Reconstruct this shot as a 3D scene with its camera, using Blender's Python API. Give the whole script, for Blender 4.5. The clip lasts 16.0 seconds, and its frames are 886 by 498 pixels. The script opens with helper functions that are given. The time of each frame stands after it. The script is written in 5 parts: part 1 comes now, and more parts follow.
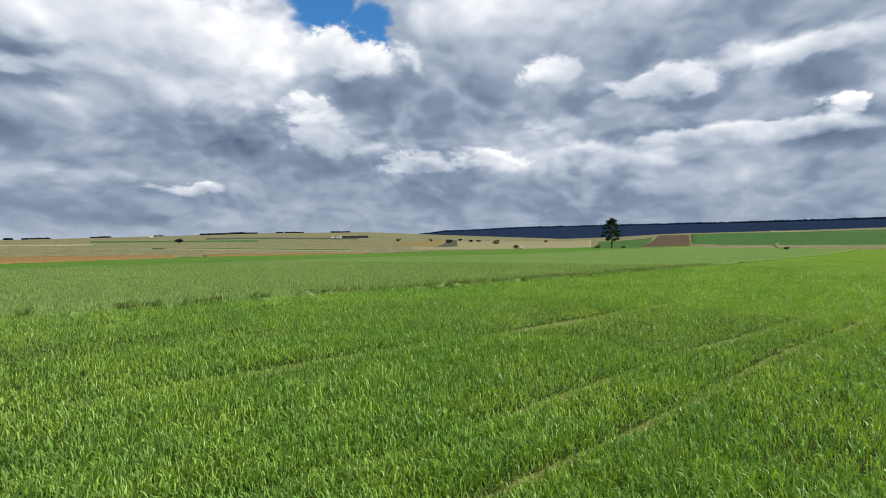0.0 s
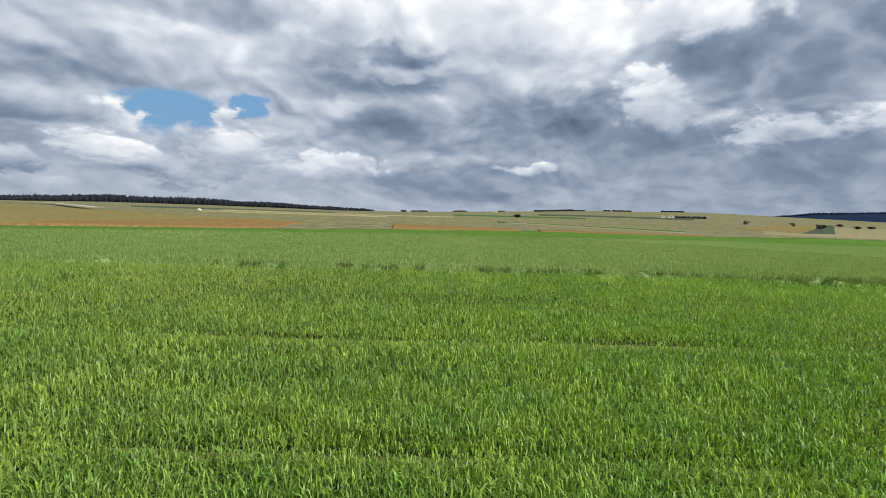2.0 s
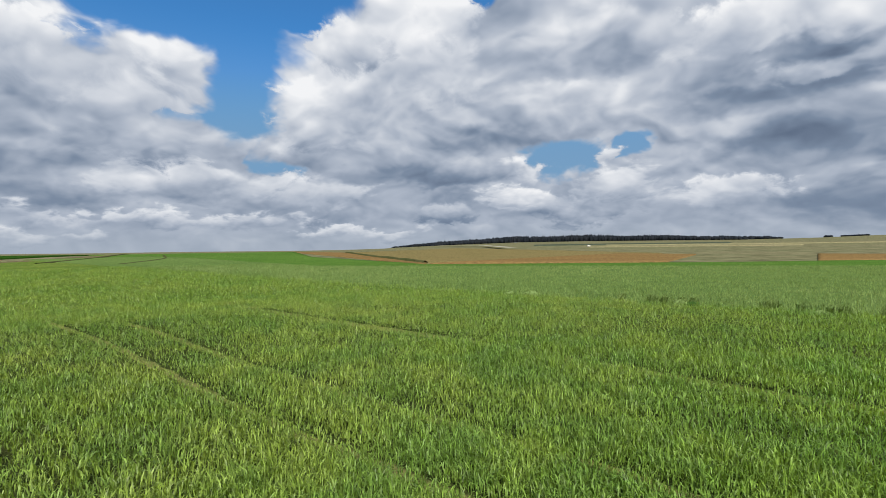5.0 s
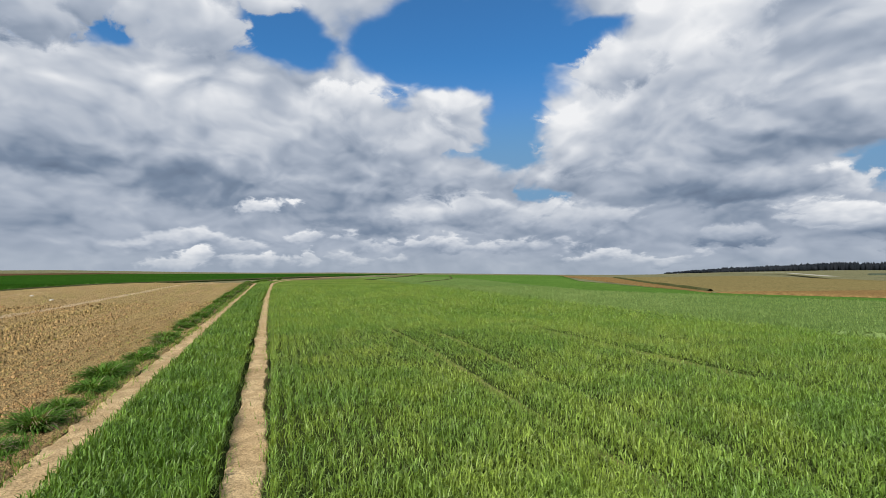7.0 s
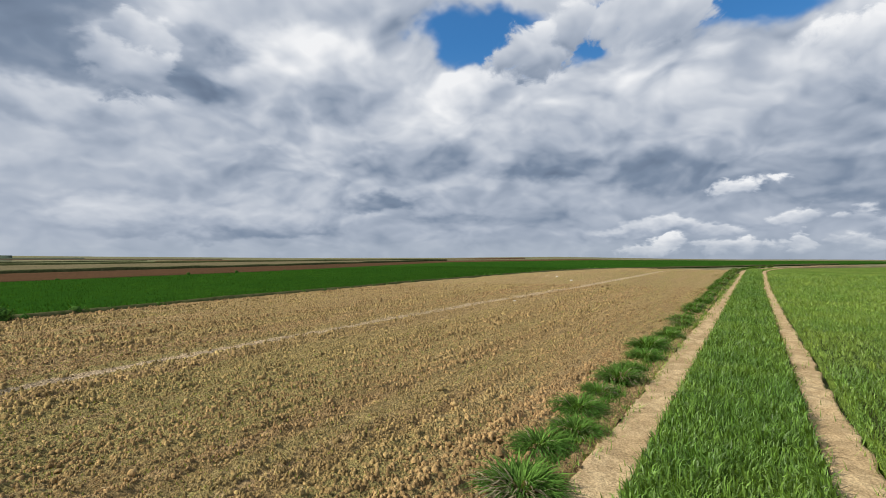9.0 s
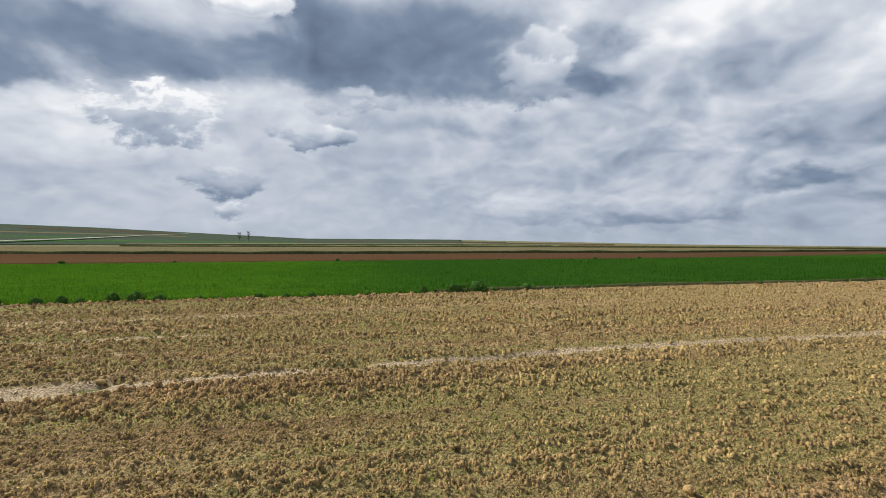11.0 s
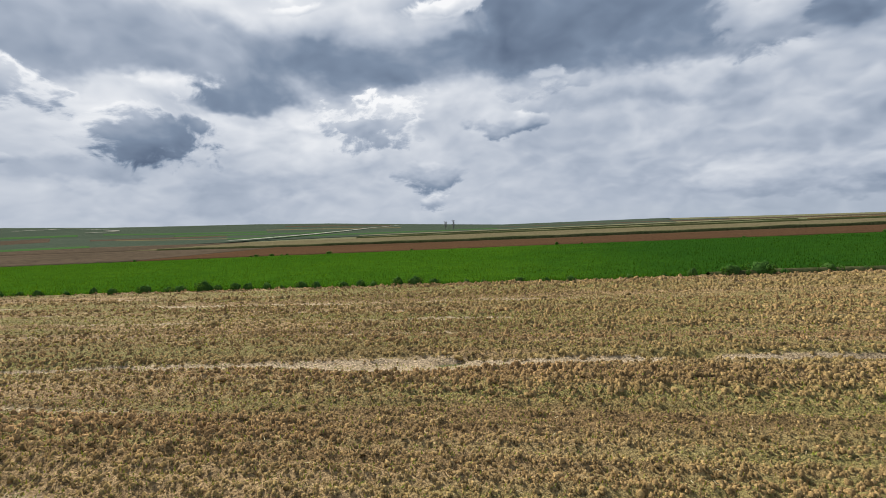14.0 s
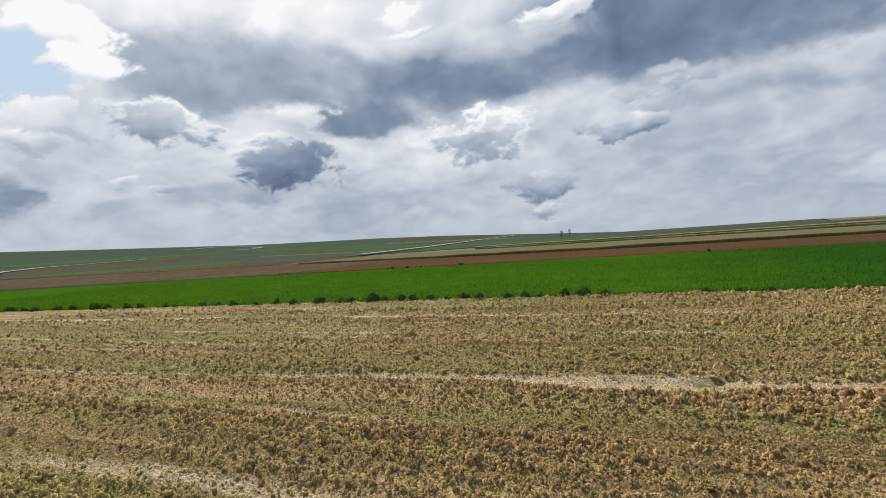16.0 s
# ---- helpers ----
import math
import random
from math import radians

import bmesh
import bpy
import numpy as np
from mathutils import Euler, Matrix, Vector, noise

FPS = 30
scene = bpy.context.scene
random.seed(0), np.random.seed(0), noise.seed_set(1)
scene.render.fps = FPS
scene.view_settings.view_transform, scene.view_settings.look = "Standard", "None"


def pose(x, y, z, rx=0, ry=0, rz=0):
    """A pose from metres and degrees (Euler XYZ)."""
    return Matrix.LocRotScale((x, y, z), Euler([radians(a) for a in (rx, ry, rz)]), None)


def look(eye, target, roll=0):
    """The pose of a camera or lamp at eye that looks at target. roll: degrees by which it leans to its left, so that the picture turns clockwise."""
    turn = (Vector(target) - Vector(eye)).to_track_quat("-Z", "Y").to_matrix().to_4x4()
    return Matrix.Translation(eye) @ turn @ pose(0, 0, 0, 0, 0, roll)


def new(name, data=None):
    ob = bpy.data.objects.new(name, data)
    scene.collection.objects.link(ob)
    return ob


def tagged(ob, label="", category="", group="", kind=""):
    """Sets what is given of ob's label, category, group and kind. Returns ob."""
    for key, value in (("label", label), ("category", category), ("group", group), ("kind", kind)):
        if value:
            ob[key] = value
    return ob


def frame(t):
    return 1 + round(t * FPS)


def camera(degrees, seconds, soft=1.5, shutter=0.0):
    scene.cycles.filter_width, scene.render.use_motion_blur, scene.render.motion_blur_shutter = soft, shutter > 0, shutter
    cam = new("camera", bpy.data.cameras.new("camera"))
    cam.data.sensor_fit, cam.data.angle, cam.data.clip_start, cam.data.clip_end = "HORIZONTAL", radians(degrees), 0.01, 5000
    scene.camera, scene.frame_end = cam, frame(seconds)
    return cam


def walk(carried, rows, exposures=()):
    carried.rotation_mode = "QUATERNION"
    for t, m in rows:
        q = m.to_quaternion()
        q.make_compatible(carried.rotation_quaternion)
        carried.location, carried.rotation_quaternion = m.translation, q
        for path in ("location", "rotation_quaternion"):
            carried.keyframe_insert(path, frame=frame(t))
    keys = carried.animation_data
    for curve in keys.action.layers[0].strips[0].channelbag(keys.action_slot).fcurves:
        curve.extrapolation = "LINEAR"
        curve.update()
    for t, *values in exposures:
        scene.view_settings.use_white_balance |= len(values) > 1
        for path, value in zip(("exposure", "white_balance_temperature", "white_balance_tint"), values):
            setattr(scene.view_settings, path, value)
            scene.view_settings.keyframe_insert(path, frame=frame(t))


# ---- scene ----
cam = camera(85.06, 16.0, soft=0.9)
PATH = [
    (0.0, pose(0.000, 0.000, 1.642, 89.37, -0.30, -40.00)),
    (0.5, pose(-0.097, 0.022, 1.639, 89.10, -1.12, -27.07)),
    (1.0, pose(-0.186, 0.071, 1.640, 88.10, -1.84, -14.41)),
    (1.5, pose(-0.225, 0.112, 1.638, 86.96, -2.59, -7.00)),
    (2.0, pose(-0.275, 0.084, 1.638, 85.89, -2.38, -2.68)),
    (2.5, pose(-0.364, 0.035, 1.637, 85.67, -1.77, 2.84)),
    (3.0, pose(-0.435, -0.030, 1.643, 86.64, -1.52, 9.33)),
    (3.5, pose(-0.524, -0.051, 1.655, 87.39, -0.85, 16.95)),
    (4.0, pose(-0.609, -0.097, 1.660, 87.94, -0.23, 23.97)),
    (4.5, pose(-0.685, -0.157, 1.665, 88.93, -0.17, 30.33)),
    (5.0, pose(-0.749, -0.212, 1.677, 89.16, 0.51, 40.56)),
    (7.5, pose(-0.792, -0.712, 1.657, 92.26, -0.54, 80.23)),
    (8.0, pose(-0.747, -0.875, 1.655, 91.78, -0.19, 92.26)),
    (8.5, pose(-0.604, -1.151, 1.645, 90.82, 0.48, 107.86)),
    (9.0, pose(-0.469, -1.383, 1.642, 90.45, 0.20, 123.25)),
    (9.5, pose(-0.392, -1.716, 1.603, 89.83, -0.31, 135.92)),
    (10.0, pose(-0.277, -2.087, 1.635, 88.86, -0.25, 148.20)),
    (12.5, pose(0.628, -2.888, 1.625, 88.64, 0.26, 182.71)),
    (13.0, pose(0.907, -2.864, 1.634, 88.05, 0.98, 185.75)),
    (13.5, pose(1.274, -2.908, 1.611, 87.66, 1.50, 188.90)),
    (14.0, pose(1.662, -2.917, 1.626, 87.42, 2.63, 189.96)),
    (14.5, pose(2.096, -2.880, 1.643, 87.72, 3.89, 192.26)),
    (15.0, pose(2.506, -2.878, 1.648, 88.12, 3.99, 195.02)),
    (15.5, pose(2.886, -2.828, 1.660, 88.72, 3.86, 197.58)),
    (16.0, pose(3.135, -2.739, 1.687, 89.47, 4.09, 203.16)),
]
walk(cam, PATH, [(0.0, 0.15), (2.0, 0.12), (3.5, 0.07), (5.0, -0.04), (8.5, -0.08), (10.0, 0.0), (12.5, 0.02), (16.0, 0.02)])

# ---- light ----
SUN_AZ, SUN_EL = 226.0, 41.0
SUN_DIR = Vector((-math.sin(radians(SUN_AZ)) * math.cos(radians(SUN_EL)),
                  math.cos(radians(SUN_AZ)) * math.cos(radians(SUN_EL)), math.sin(radians(SUN_EL))))
sun = new("sun", bpy.data.lights.new("sun", "SUN"))
sun.data.energy, sun.data.angle, sun.data.color = 5.0, radians(0.6), (1.0, 0.95, 0.87)
sun.matrix_world = look(SUN_DIR * 100, (0, 0, 0))

# Cloud layout: heading, elevation, half width and half height in degrees, and the grey of each sheet and heap.
GAPS_A = [
    (-31, 23.9, 3.1, 2.6), (-25.3, 25.1, 4.7, 2.6), (18.7, 10.3, 2.3, 1.3), (26.3, 9.9, 4, 2.1), (36.6, 26.1, 3, 1.2),
    (54.9, 24.8, 6.8, 2.6), (58.6, 16.7, 1.1, 2.2), (58.9, 8.3, 1.1, 0.9), (59.4, 8.9, 2.7, 1.7), (64.2, 15.1, 4.7, 4.6),
    (64.5, 18.9, 6.1, 7.6), (68.6, 25.4, 14.2, 6.7), (71.7, 22.3, 6.8, 2.9), (90.2, 23.9, 6.6, 3.4), (107.3, 23.1, 4, 2.6),
    (111.9, 22.6, 4.5, 2.5), (117.3, 24.1, 6.5, 3.4), (118.8, 23.4, 4.2, 1.1), (242.8, 17.7, 3, 3.3),
]
GAPS = GAPS_A
SHEETS_A = [
    (-78.6, 10.8, 4.5, 2.3, 0.2), (-77.9, 5, 6.3, 1.8, 0.36), (-77.7, 15.9, 3.3, 1.5, 0.26), (-70.9, 16.4, 6.4, 2.4, 0.36), (-68.4, 21.5, 8.3, 2.5, 0.32),
    (-64.7, 11.6, 5.5, 1.5, 0.32), (-54.2, 4.1, 12.4, 1.9, 0.32), (-54.1, 15.4, 7.5, 1.5, 0.35), (-46.3, 16.9, 5.3, 3.6, 0.32), (-37.7, 6.1, 16.3, 2.6, 0.3),
    (-34.3, 15.6, 7.2, 3.7, 0.3), (-32, 17.1, 5.9, 2.6, 0.3), (-25.3, 8.4, 9.3, 1.9, 0.28), (-25, 12.2, 6.7, 1.7, 0.35), (-16.9, 10.9, 7.9, 3.5, 0.27),
    (-16.7, 3.4, 15.4, 1.6, 0.42), (-16.4, 8.2, 6.2, 1.6, 0.36), (-8, 3.3, 12.5, 2, 0.25), (-3.5, 10.3, 8.7, 2.3, 0.32), (0.2, 19, 5.1, 2, 0.2),
]
SHEETS_B = [
    (0.6, 14.3, 3.5, 0.9, 0.25), (2.6, 18.5, 6.8, 1.7, 0.4), (3.8, 14.1, 6.9, 1.1, 0.33), (4.6, 9.4, 5.8, 1.6, 0.42), (7.1, 13.2, 7.9, 1.2, 0.38),
    (9.4, 7.1, 5.9, 2.8, 0.5), (38.2, 12, 11.4, 1.5, 0.38), (40.2, 4.2, 3.6, 2.1, 0.36), (41.6, 8.5, 7.1, 1.5, 0.4), (49, 7.7, 5.9, 0.9, 0.4),
    (49.7, 13.3, 3.7, 1.8, 0.45), (53.4, 3.2, 5.2, 1, 0.38), (77.8, 10.8, 6.8, 1, 0.42), (79.1, 5.2, 7.4, 1.3, 0.33), (89.9, 7.8, 14.7, 1.6, 0.3),
    (107.4, 10.1, 14.9, 1.5, 0.3), (109.9, 4.1, 6.1, 1.5, 0.46), (117.2, 12.2, 8.7, 1.3, 0.45), (120.6, 3.5, 5.9, 1.5, 0.5), (121.8, 3.9, 5, 0.6, 0.42),
]
SHEETS_C = [
    (129.8, 5.8, 4.6, 0.9, 0.3), (142.2, 7.1, 11.5, 2.7, 0.58), (142.4, 3.9, 3.5, 1, 0.4), (143.6, 2.6, 8, 0.7, 0.38), (144.2, 2.2, 9.1, 0.7, 0.4),
    (144.9, 9.7, 6.5, 1.9, 0.5), (148.2, 19.7, 5.1, 2.7, 0.35), (150.7, 19.1, 3.8, 2.9, 0.32), (151.7, 9.5, 14.7, 4.4, 0.6), (161.8, 17.3, 4.9, 1.6, 0.34),
    (165.5, 18.9, 7.2, 2.8, 0.3), (170.3, 7.4, 12.9, 4.9, 0.56), (171.7, 18.6, 10.2, 2.9, 0.24), (176.3, 22, 16.6, 4.5, 0.22), (178.6, 20.1, 11, 3.2, 0.25),
    (200.9, 19, 16.5, 3.4, 0.22), (211, 14.4, 5.2, 1.2, 0.3), (212, 15.4, 5.1, 1.9, 0.28), (213.2, 4.2, 4, 2.9, 0.52), (219.8, 19, 7.6, 2.4, 0.3),
]
SHEETS_D = [
    (223.6, 6.7, 2.3, 1.2, 0.4), (224.8, 20.1, 12.6, 3.3, 0.24), (226.9, 6.7, 5.6, 1.2, 0.5), (231.4, 19.1, 6.7, 3.2, 0.3), (237.2, 5.8, 2.8, 1, 0.55),
    (244.6, 6.9, 1.9, 1.7, 0.34),
]
SHEETS = SHEETS_A + SHEETS_B + SHEETS_C + SHEETS_D
HEAPS_A = [
    (-79, 13, 1.4, 0.7, 0.86), (-77.7, 18.1, 8.4, 1, 0.78), (-71, 11.3, 9.8, 1.1, 0.7), (-63, 16.9, 4.5, 1.4, 0.8), (-60.2, 9.8, 7, 1.7, 0.72),
    (-53.4, 13.9, 3.8, 1.2, 0.75), (-52.1, 19, 2.6, 1.7, 0.78), (-46.3, 9.7, 3.3, 1, 0.75), (-44.9, 25, 9.8, 3.3, 0.72), (-38.3, 8.7, 6, 1, 0.68),
    (-37.8, 9.4, 3.5, 1.5, 0.68), (-31.1, 10.8, 3.9, 1, 0.7), (-28.4, 21, 5.7, 2.4, 0.82), (-25.3, 12.7, 3.7, 2.5, 0.72), (-24.3, 15.1, 2.3, 1.1, 0.8),
    (-13.1, 19.4, 10.6, 4.7, 0.82), (-13.1, 5.5, 3.2, 0.6, 0.68), (-12.8, 16.1, 5.1, 2.3, 0.75), (-8.3, 20.4, 6.4, 3.1, 0.82), (-2.8, 21.6, 12.8, 3.3, 0.84),
]
HEAPS_B = [
    (-1.4, 16.2, 5.3, 1.3, 0.7), (2.7, 16, 5, 1.3, 0.7), (10.2, 4.9, 5, 1.8, 0.68), (11, 20.3, 3.9, 2.8, 0.86), (13.5, 19.1, 2.6, 1.6, 0.86),
    (19.7, 5, 2.9, 0.7, 0.8), (19.8, 5.5, 4, 1.7, 0.68), (20, 6.7, 4, 1.8, 0.68), (21, 9.8, 1.9, 0.9, 0.78), (22.8, 21.2, 10.9, 3.1, 0.66),
    (25.2, 3.6, 5.2, 1.4, 0.5), (26.3, 15, 6.9, 2.9, 0.68), (31, 4.8, 3.8, 1, 0.82), (31.5, 5.4, 4.2, 1, 0.78), (31.6, 8.2, 3.1, 1.2, 0.82),
    (38.1, 8.5, 6.6, 1.6, 0.42), (39.3, 24.3, 4.6, 2.2, 0.92), (40, 3.2, 4, 1.2, 0.45), (40.7, 20.2, 4.9, 3.8, 0.74), (44.6, 20.3, 9.9, 6.4, 0.76),
]
HEAPS_C = [
    (47.2, 1.2, 2.4, 0.6, 0.68), (49.9, 15.4, 9.7, 6.4, 0.68), (51.4, 1.3, 5.8, 0.7, 0.72), (52.5, 22.3, 3.2, 2.1, 0.7), (53.2, 1.4, 3.2, 0.6, 0.75),
    (53.7, 15.1, 5.5, 3.4, 0.7), (54.2, 10.1, 8.2, 1.7, 0.66), (55.1, 5.8, 6.2, 2, 0.72), (61.9, 2.6, 4.6, 0.9, 0.68), (66.1, 2.4, 2.5, 0.8, 0.68),
    (66.7, 6.3, 7, 1.6, 0.74), (70.5, 6.4, 5.5, 1.9, 0.66), (70.6, 2.5, 3, 0.8, 0.6), (71.3, 16.9, 2, 2.4, 0.7), (73.3, 12.9, 4.7, 4, 0.62),
    (74.9, 2.7, 1.8, 0.9, 0.68), (75.2, 16.1, 8, 4.3, 0.7), (77.9, 6.7, 11.9, 1.9, 0.58), (79.8, 15.4, 6.8, 6, 0.66), (79.8, 2.3, 2.7, 0.9, 0.6),
]
HEAPS_D = [
    (80.5, 0.6, 4, 0.7, 0.6), (80.7, 18.9, 5.4, 1.8, 0.86), (80.8, 2.8, 2.3, 1, 0.6), (81.3, 17.8, 3.4, 2.7, 0.8), (83.2, 2.8, 1.3, 0.7, 0.72),
    (87.2, 3, 1.7, 0.8, 0.72), (87.2, 0.7, 1.2, 0.7, 0.75), (91.6, 27.4, 3.3, 1.3, 0.75), (92.5, 6.7, 1.6, 0.7, 0.85), (93, 0.5, 2.5, 0.7, 0.76),
    (95.6, 2.3, 3.1, 0.6, 0.72), (99.8, 0.4, 2.7, 0.8, 0.8), (99.9, 2.5, 6.5, 0.8, 0.68), (101, 24.6, 6, 2.9, 0.72), (108.9, 24.2, 2.1, 2, 0.62),
    (110.2, 14.9, 16.3, 5.5, 0.64), (113.3, 21.9, 4, 2.6, 0.6), (117.4, 18.8, 6.5, 2.9, 0.76), (129.2, 15.7, 14.4, 4.4, 0.74), (135.8, 19.8, 10.5, 4.5, 0.72),
]
HEAPS_E = [
    (148.1, 3.8, 17.4, 1.7, 0.64), (156.2, 21.4, 2.9, 1.6, 0.62), (156.9, 18.9, 3, 3.2, 0.62), (168.6, 14.5, 15.3, 2.2, 0.68), (174.2, 15.6, 1.7, 0.5, 0.82),
    (177, 16.4, 2.3, 0.7, 0.82), (180.2, 16.2, 4, 1.7, 0.72), (182.3, 11.4, 4, 0.8, 0.5), (188.5, 24.4, 3.7, 0.7, 0.92), (188.8, 24, 3.9, 0.9, 0.88),
    (191.3, 3.1, 2.3, 0.9, 0.64), (191.5, 11.1, 1.3, 1.1, 0.75), (191.6, 6.1, 3.3, 1.2, 0.5), (194.7, 14.7, 3.8, 1.3, 0.82), (197.2, 22.1, 12.3, 2, 0.6),
    (197.3, 11.9, 5.9, 2.6, 0.56), (204.1, 25.8, 4, 1.1, 1), (204.3, 23.9, 4.6, 0.6, 0.8), (207.9, 9.4, 10.9, 3.9, 0.74), (218, 15.4, 3.7, 1.6, 0.86),
]
HEAPS_F = [
    (219.9, 10.2, 5.9, 3, 0.28), (232.2, 7.7, 1.5, 0.8, 0.64), (233.3, 14.1, 3.5, 1.9, 0.4), (236.1, 8.5, 1.2, 0.8, 0.72), (238.6, 19.3, 2.7, 2, 0.94),
    (240.1, 22.3, 3.4, 1.8, 1), (241, 14.3, 3.3, 1.7, 0.82), (243.6, 11.8, 2.3, 1.2, 0.74),
]
HEAPS = HEAPS_A + HEAPS_B + HEAPS_C + HEAPS_D + HEAPS_E + HEAPS_F


class Nodes:
    """Short calls for building a node tree."""

    def __init__(self, tree):
        self.tree = tree
        tree.nodes.clear()

    def put(self, value, socket):
        if isinstance(value, bpy.types.NodeSocket):
            self.tree.links.new(value, socket)
        elif value is not None:
            if isinstance(value, tuple) and len(value) == 3 and len(socket.default_value) == 4:
                value = (*value, 1.0)
            socket.default_value = value

    def node(self, kind, **settings):
        n = self.tree.nodes.new(kind)
        for key, value in settings.items():
            setattr(n, key, value)
        return n

    def math(self, op, a, b=None, c=None, clamp=False):
        n = self.node("ShaderNodeMath", operation=op, use_clamp=clamp)
        for value, socket in zip((a, b, c), n.inputs):
            self.put(value, socket)
        return n.outputs[0]

    def vec(self, op, a, b=None, scale=None):
        n = self.node("ShaderNodeVectorMath", operation=op)
        self.put(a, n.inputs[0])
        self.put(b, n.inputs[1])
        if scale is not None:
            self.put(scale, n.inputs["Scale"])
        return n.outputs["Value"] if op in ("LENGTH", "DOT_PRODUCT", "DISTANCE") else n.outputs[0]

    def xyz(self, x, y, z=0.0):
        n = self.node("ShaderNodeCombineXYZ")
        for value, socket in zip((x, y, z), n.inputs):
            self.put(value, socket)
        return n.outputs[0]

    def noise(self, vector, scale, detail=4.0, rough=0.55, distortion=0.0, color=False, dims="3D"):
        n = self.node("ShaderNodeTexNoise", noise_dimensions=dims)
        self.put(vector, n.inputs["Vector"])
        n.inputs["Scale"].default_value, n.inputs["Detail"].default_value = scale, detail
        n.inputs["Roughness"].default_value, n.inputs["Distortion"].default_value = rough, distortion
        return n.outputs["Color" if color else "Fac"]

    def ramp(self, value, a, b, smooth=True, low=0.0, high=1.0):
        n = self.node("ShaderNodeMapRange", interpolation_type="SMOOTHSTEP" if smooth else "LINEAR", clamp=not smooth)
        for key, v in zip(("Value", "From Min", "From Max", "To Min", "To Max"), (value, a, b, low, high)):
            self.put(v, n.inputs[key])
        return n.outputs[0]

    def mix(self, fac, a, b, blend="MIX"):
        n = self.node("ShaderNodeMix", data_type="RGBA", blend_type=blend)
        self.put(fac, n.inputs[0])
        self.put(a, n.inputs[6])
        self.put(b, n.inputs[7])
        return n.outputs[2]


def build_sky():
    world = bpy.data.worlds.new("sky")
    scene.world = world
    world.use_nodes = True
    world.cycles.sampling_method, world.cycles.sample_map_resolution = "MANUAL", 256
    g = Nodes(world.node_tree)
    way = g.node("ShaderNodeTexCoord").outputs["Generated"]
    split = g.node("ShaderNodeSeparateXYZ")
    g.put(way, split.inputs[0])
    x, y, z = split.outputs
    up = g.math("MAXIMUM", z, 0.0)

    # heading from -98 to 262 degrees and elevation
    turn = radians(82)
    xr = g.math("ADD", g.math("MULTIPLY", x, math.cos(turn)), g.math("MULTIPLY", y, math.sin(turn)))
    yr = g.math("SUBTRACT", g.math("MULTIPLY", y, math.cos(turn)), g.math("MULTIPLY", x, math.sin(turn)))
    heading = g.math("ADD", g.math("MULTIPLY", g.math("ARCTAN2", g.math("MULTIPLY", xr, -1.0), yr), 180 / math.pi), 82.0)
    rise = g.math("MULTIPLY", g.math("ARCSINE", z), 180 / math.pi)
    place = g.xyz(heading, rise)

    # a cloud deck seen in perspective: finer towards the skyline
    low = g.math("ADD", g.math("MULTIPLY", up, 0.7), 0.40)
    deck = g.vec("SCALE", g.vec("MULTIPLY", way, (1.0, 1.0, 1.15)), scale=g.math("DIVIDE", 0.75, low))
    bent = g.vec("ADD", deck, g.vec("SCALE", g.vec("SUBTRACT", g.noise(deck, 3.0, 3.0, color=True), (0.5, 0.5, 0.5)), scale=0.22))

    def puffs(p, scale, detail=4.0):
        n = g.node("ShaderNodeTexVoronoi", feature="SMOOTH_F1", voronoi_dimensions="3D", normalize=True)
        g.put(p, n.inputs["Vector"])
        n.inputs["Scale"].default_value, n.inputs["Detail"].default_value = scale, detail
        n.inputs["Roughness"].default_value, n.inputs["Smoothness"].default_value = 0.62, 0.4
        return g.math("SUBTRACT", 0.45, n.outputs["Distance"])

    # round heads, and the same looked at a little towards the light: the difference shades them
    heads = puffs(bent, 7.0, 2.5)
    lit = g.vec("ADD", bent, (SUN_DIR.x * 0.02, SUN_DIR.y * 0.02, 0.045))
    swell = g.noise(bent, 5.0, 5.0, 0.5)
    shade = g.math("MULTIPLY", g.math("SUBTRACT", g.noise(bent, 5.0, 2.5, 0.45), g.noise(lit, 5.0, 2.5, 0.45)), 1.2)
    shade = g.math("ADD", shade, g.math("MULTIPLY", g.math("SUBTRACT", heads, puffs(lit, 7.0, 2.5)), 0.7))
    calm = g.math("MULTIPLY", g.ramp(rise, 1.0, 12.0, low=0.5, high=1.0), g.ramp(heading, 140.0, 175.0, low=1.0, high=0.6))
    shade = g.math("MULTIPLY", shade, calm)
    rag = g.math("ADD", g.math("MULTIPLY", g.math("SUBTRACT", swell, 0.5), 2.6), g.math("MULTIPLY", heads, 0.45))
    frill = g.math("MULTIPLY", g.math("SUBTRACT", g.noise(bent, 19.0, 5.0, 0.6), 0.5), 2.4)
    # slow bends carry every outline away from a plain oval
    bends = g.vec("SUBTRACT", g.noise(deck, 5.0, 4.0, 0.6, color=True), (0.5, 0.5, 0.5))
    moved = g.vec("ADD", place, g.vec("MULTIPLY", bends, (11.0, 5.0, 0.0)))

    def away(h, e, w, t):
        n = g.node("ShaderNodeVectorMath", operation="MULTIPLY_ADD")
        g.put(moved, n.inputs[0])
        n.inputs[1].default_value, n.inputs[2].default_value = (1 / w, 1 / t, 0.0), (-h / w, -e / t, 0.0)
        return n.outputs[0]

    def blend(fac, a, b):
        n = g.node("ShaderNodeMix", data_type="FLOAT")
        for value, socket in zip((fac, a, b), (n.inputs[0], n.inputs[2], n.inputs[3])):
            g.put(value, socket)
        return n.outputs[0]

    # clear gaps first, then the clouds from the farthest to the nearest
    gap = 0.0
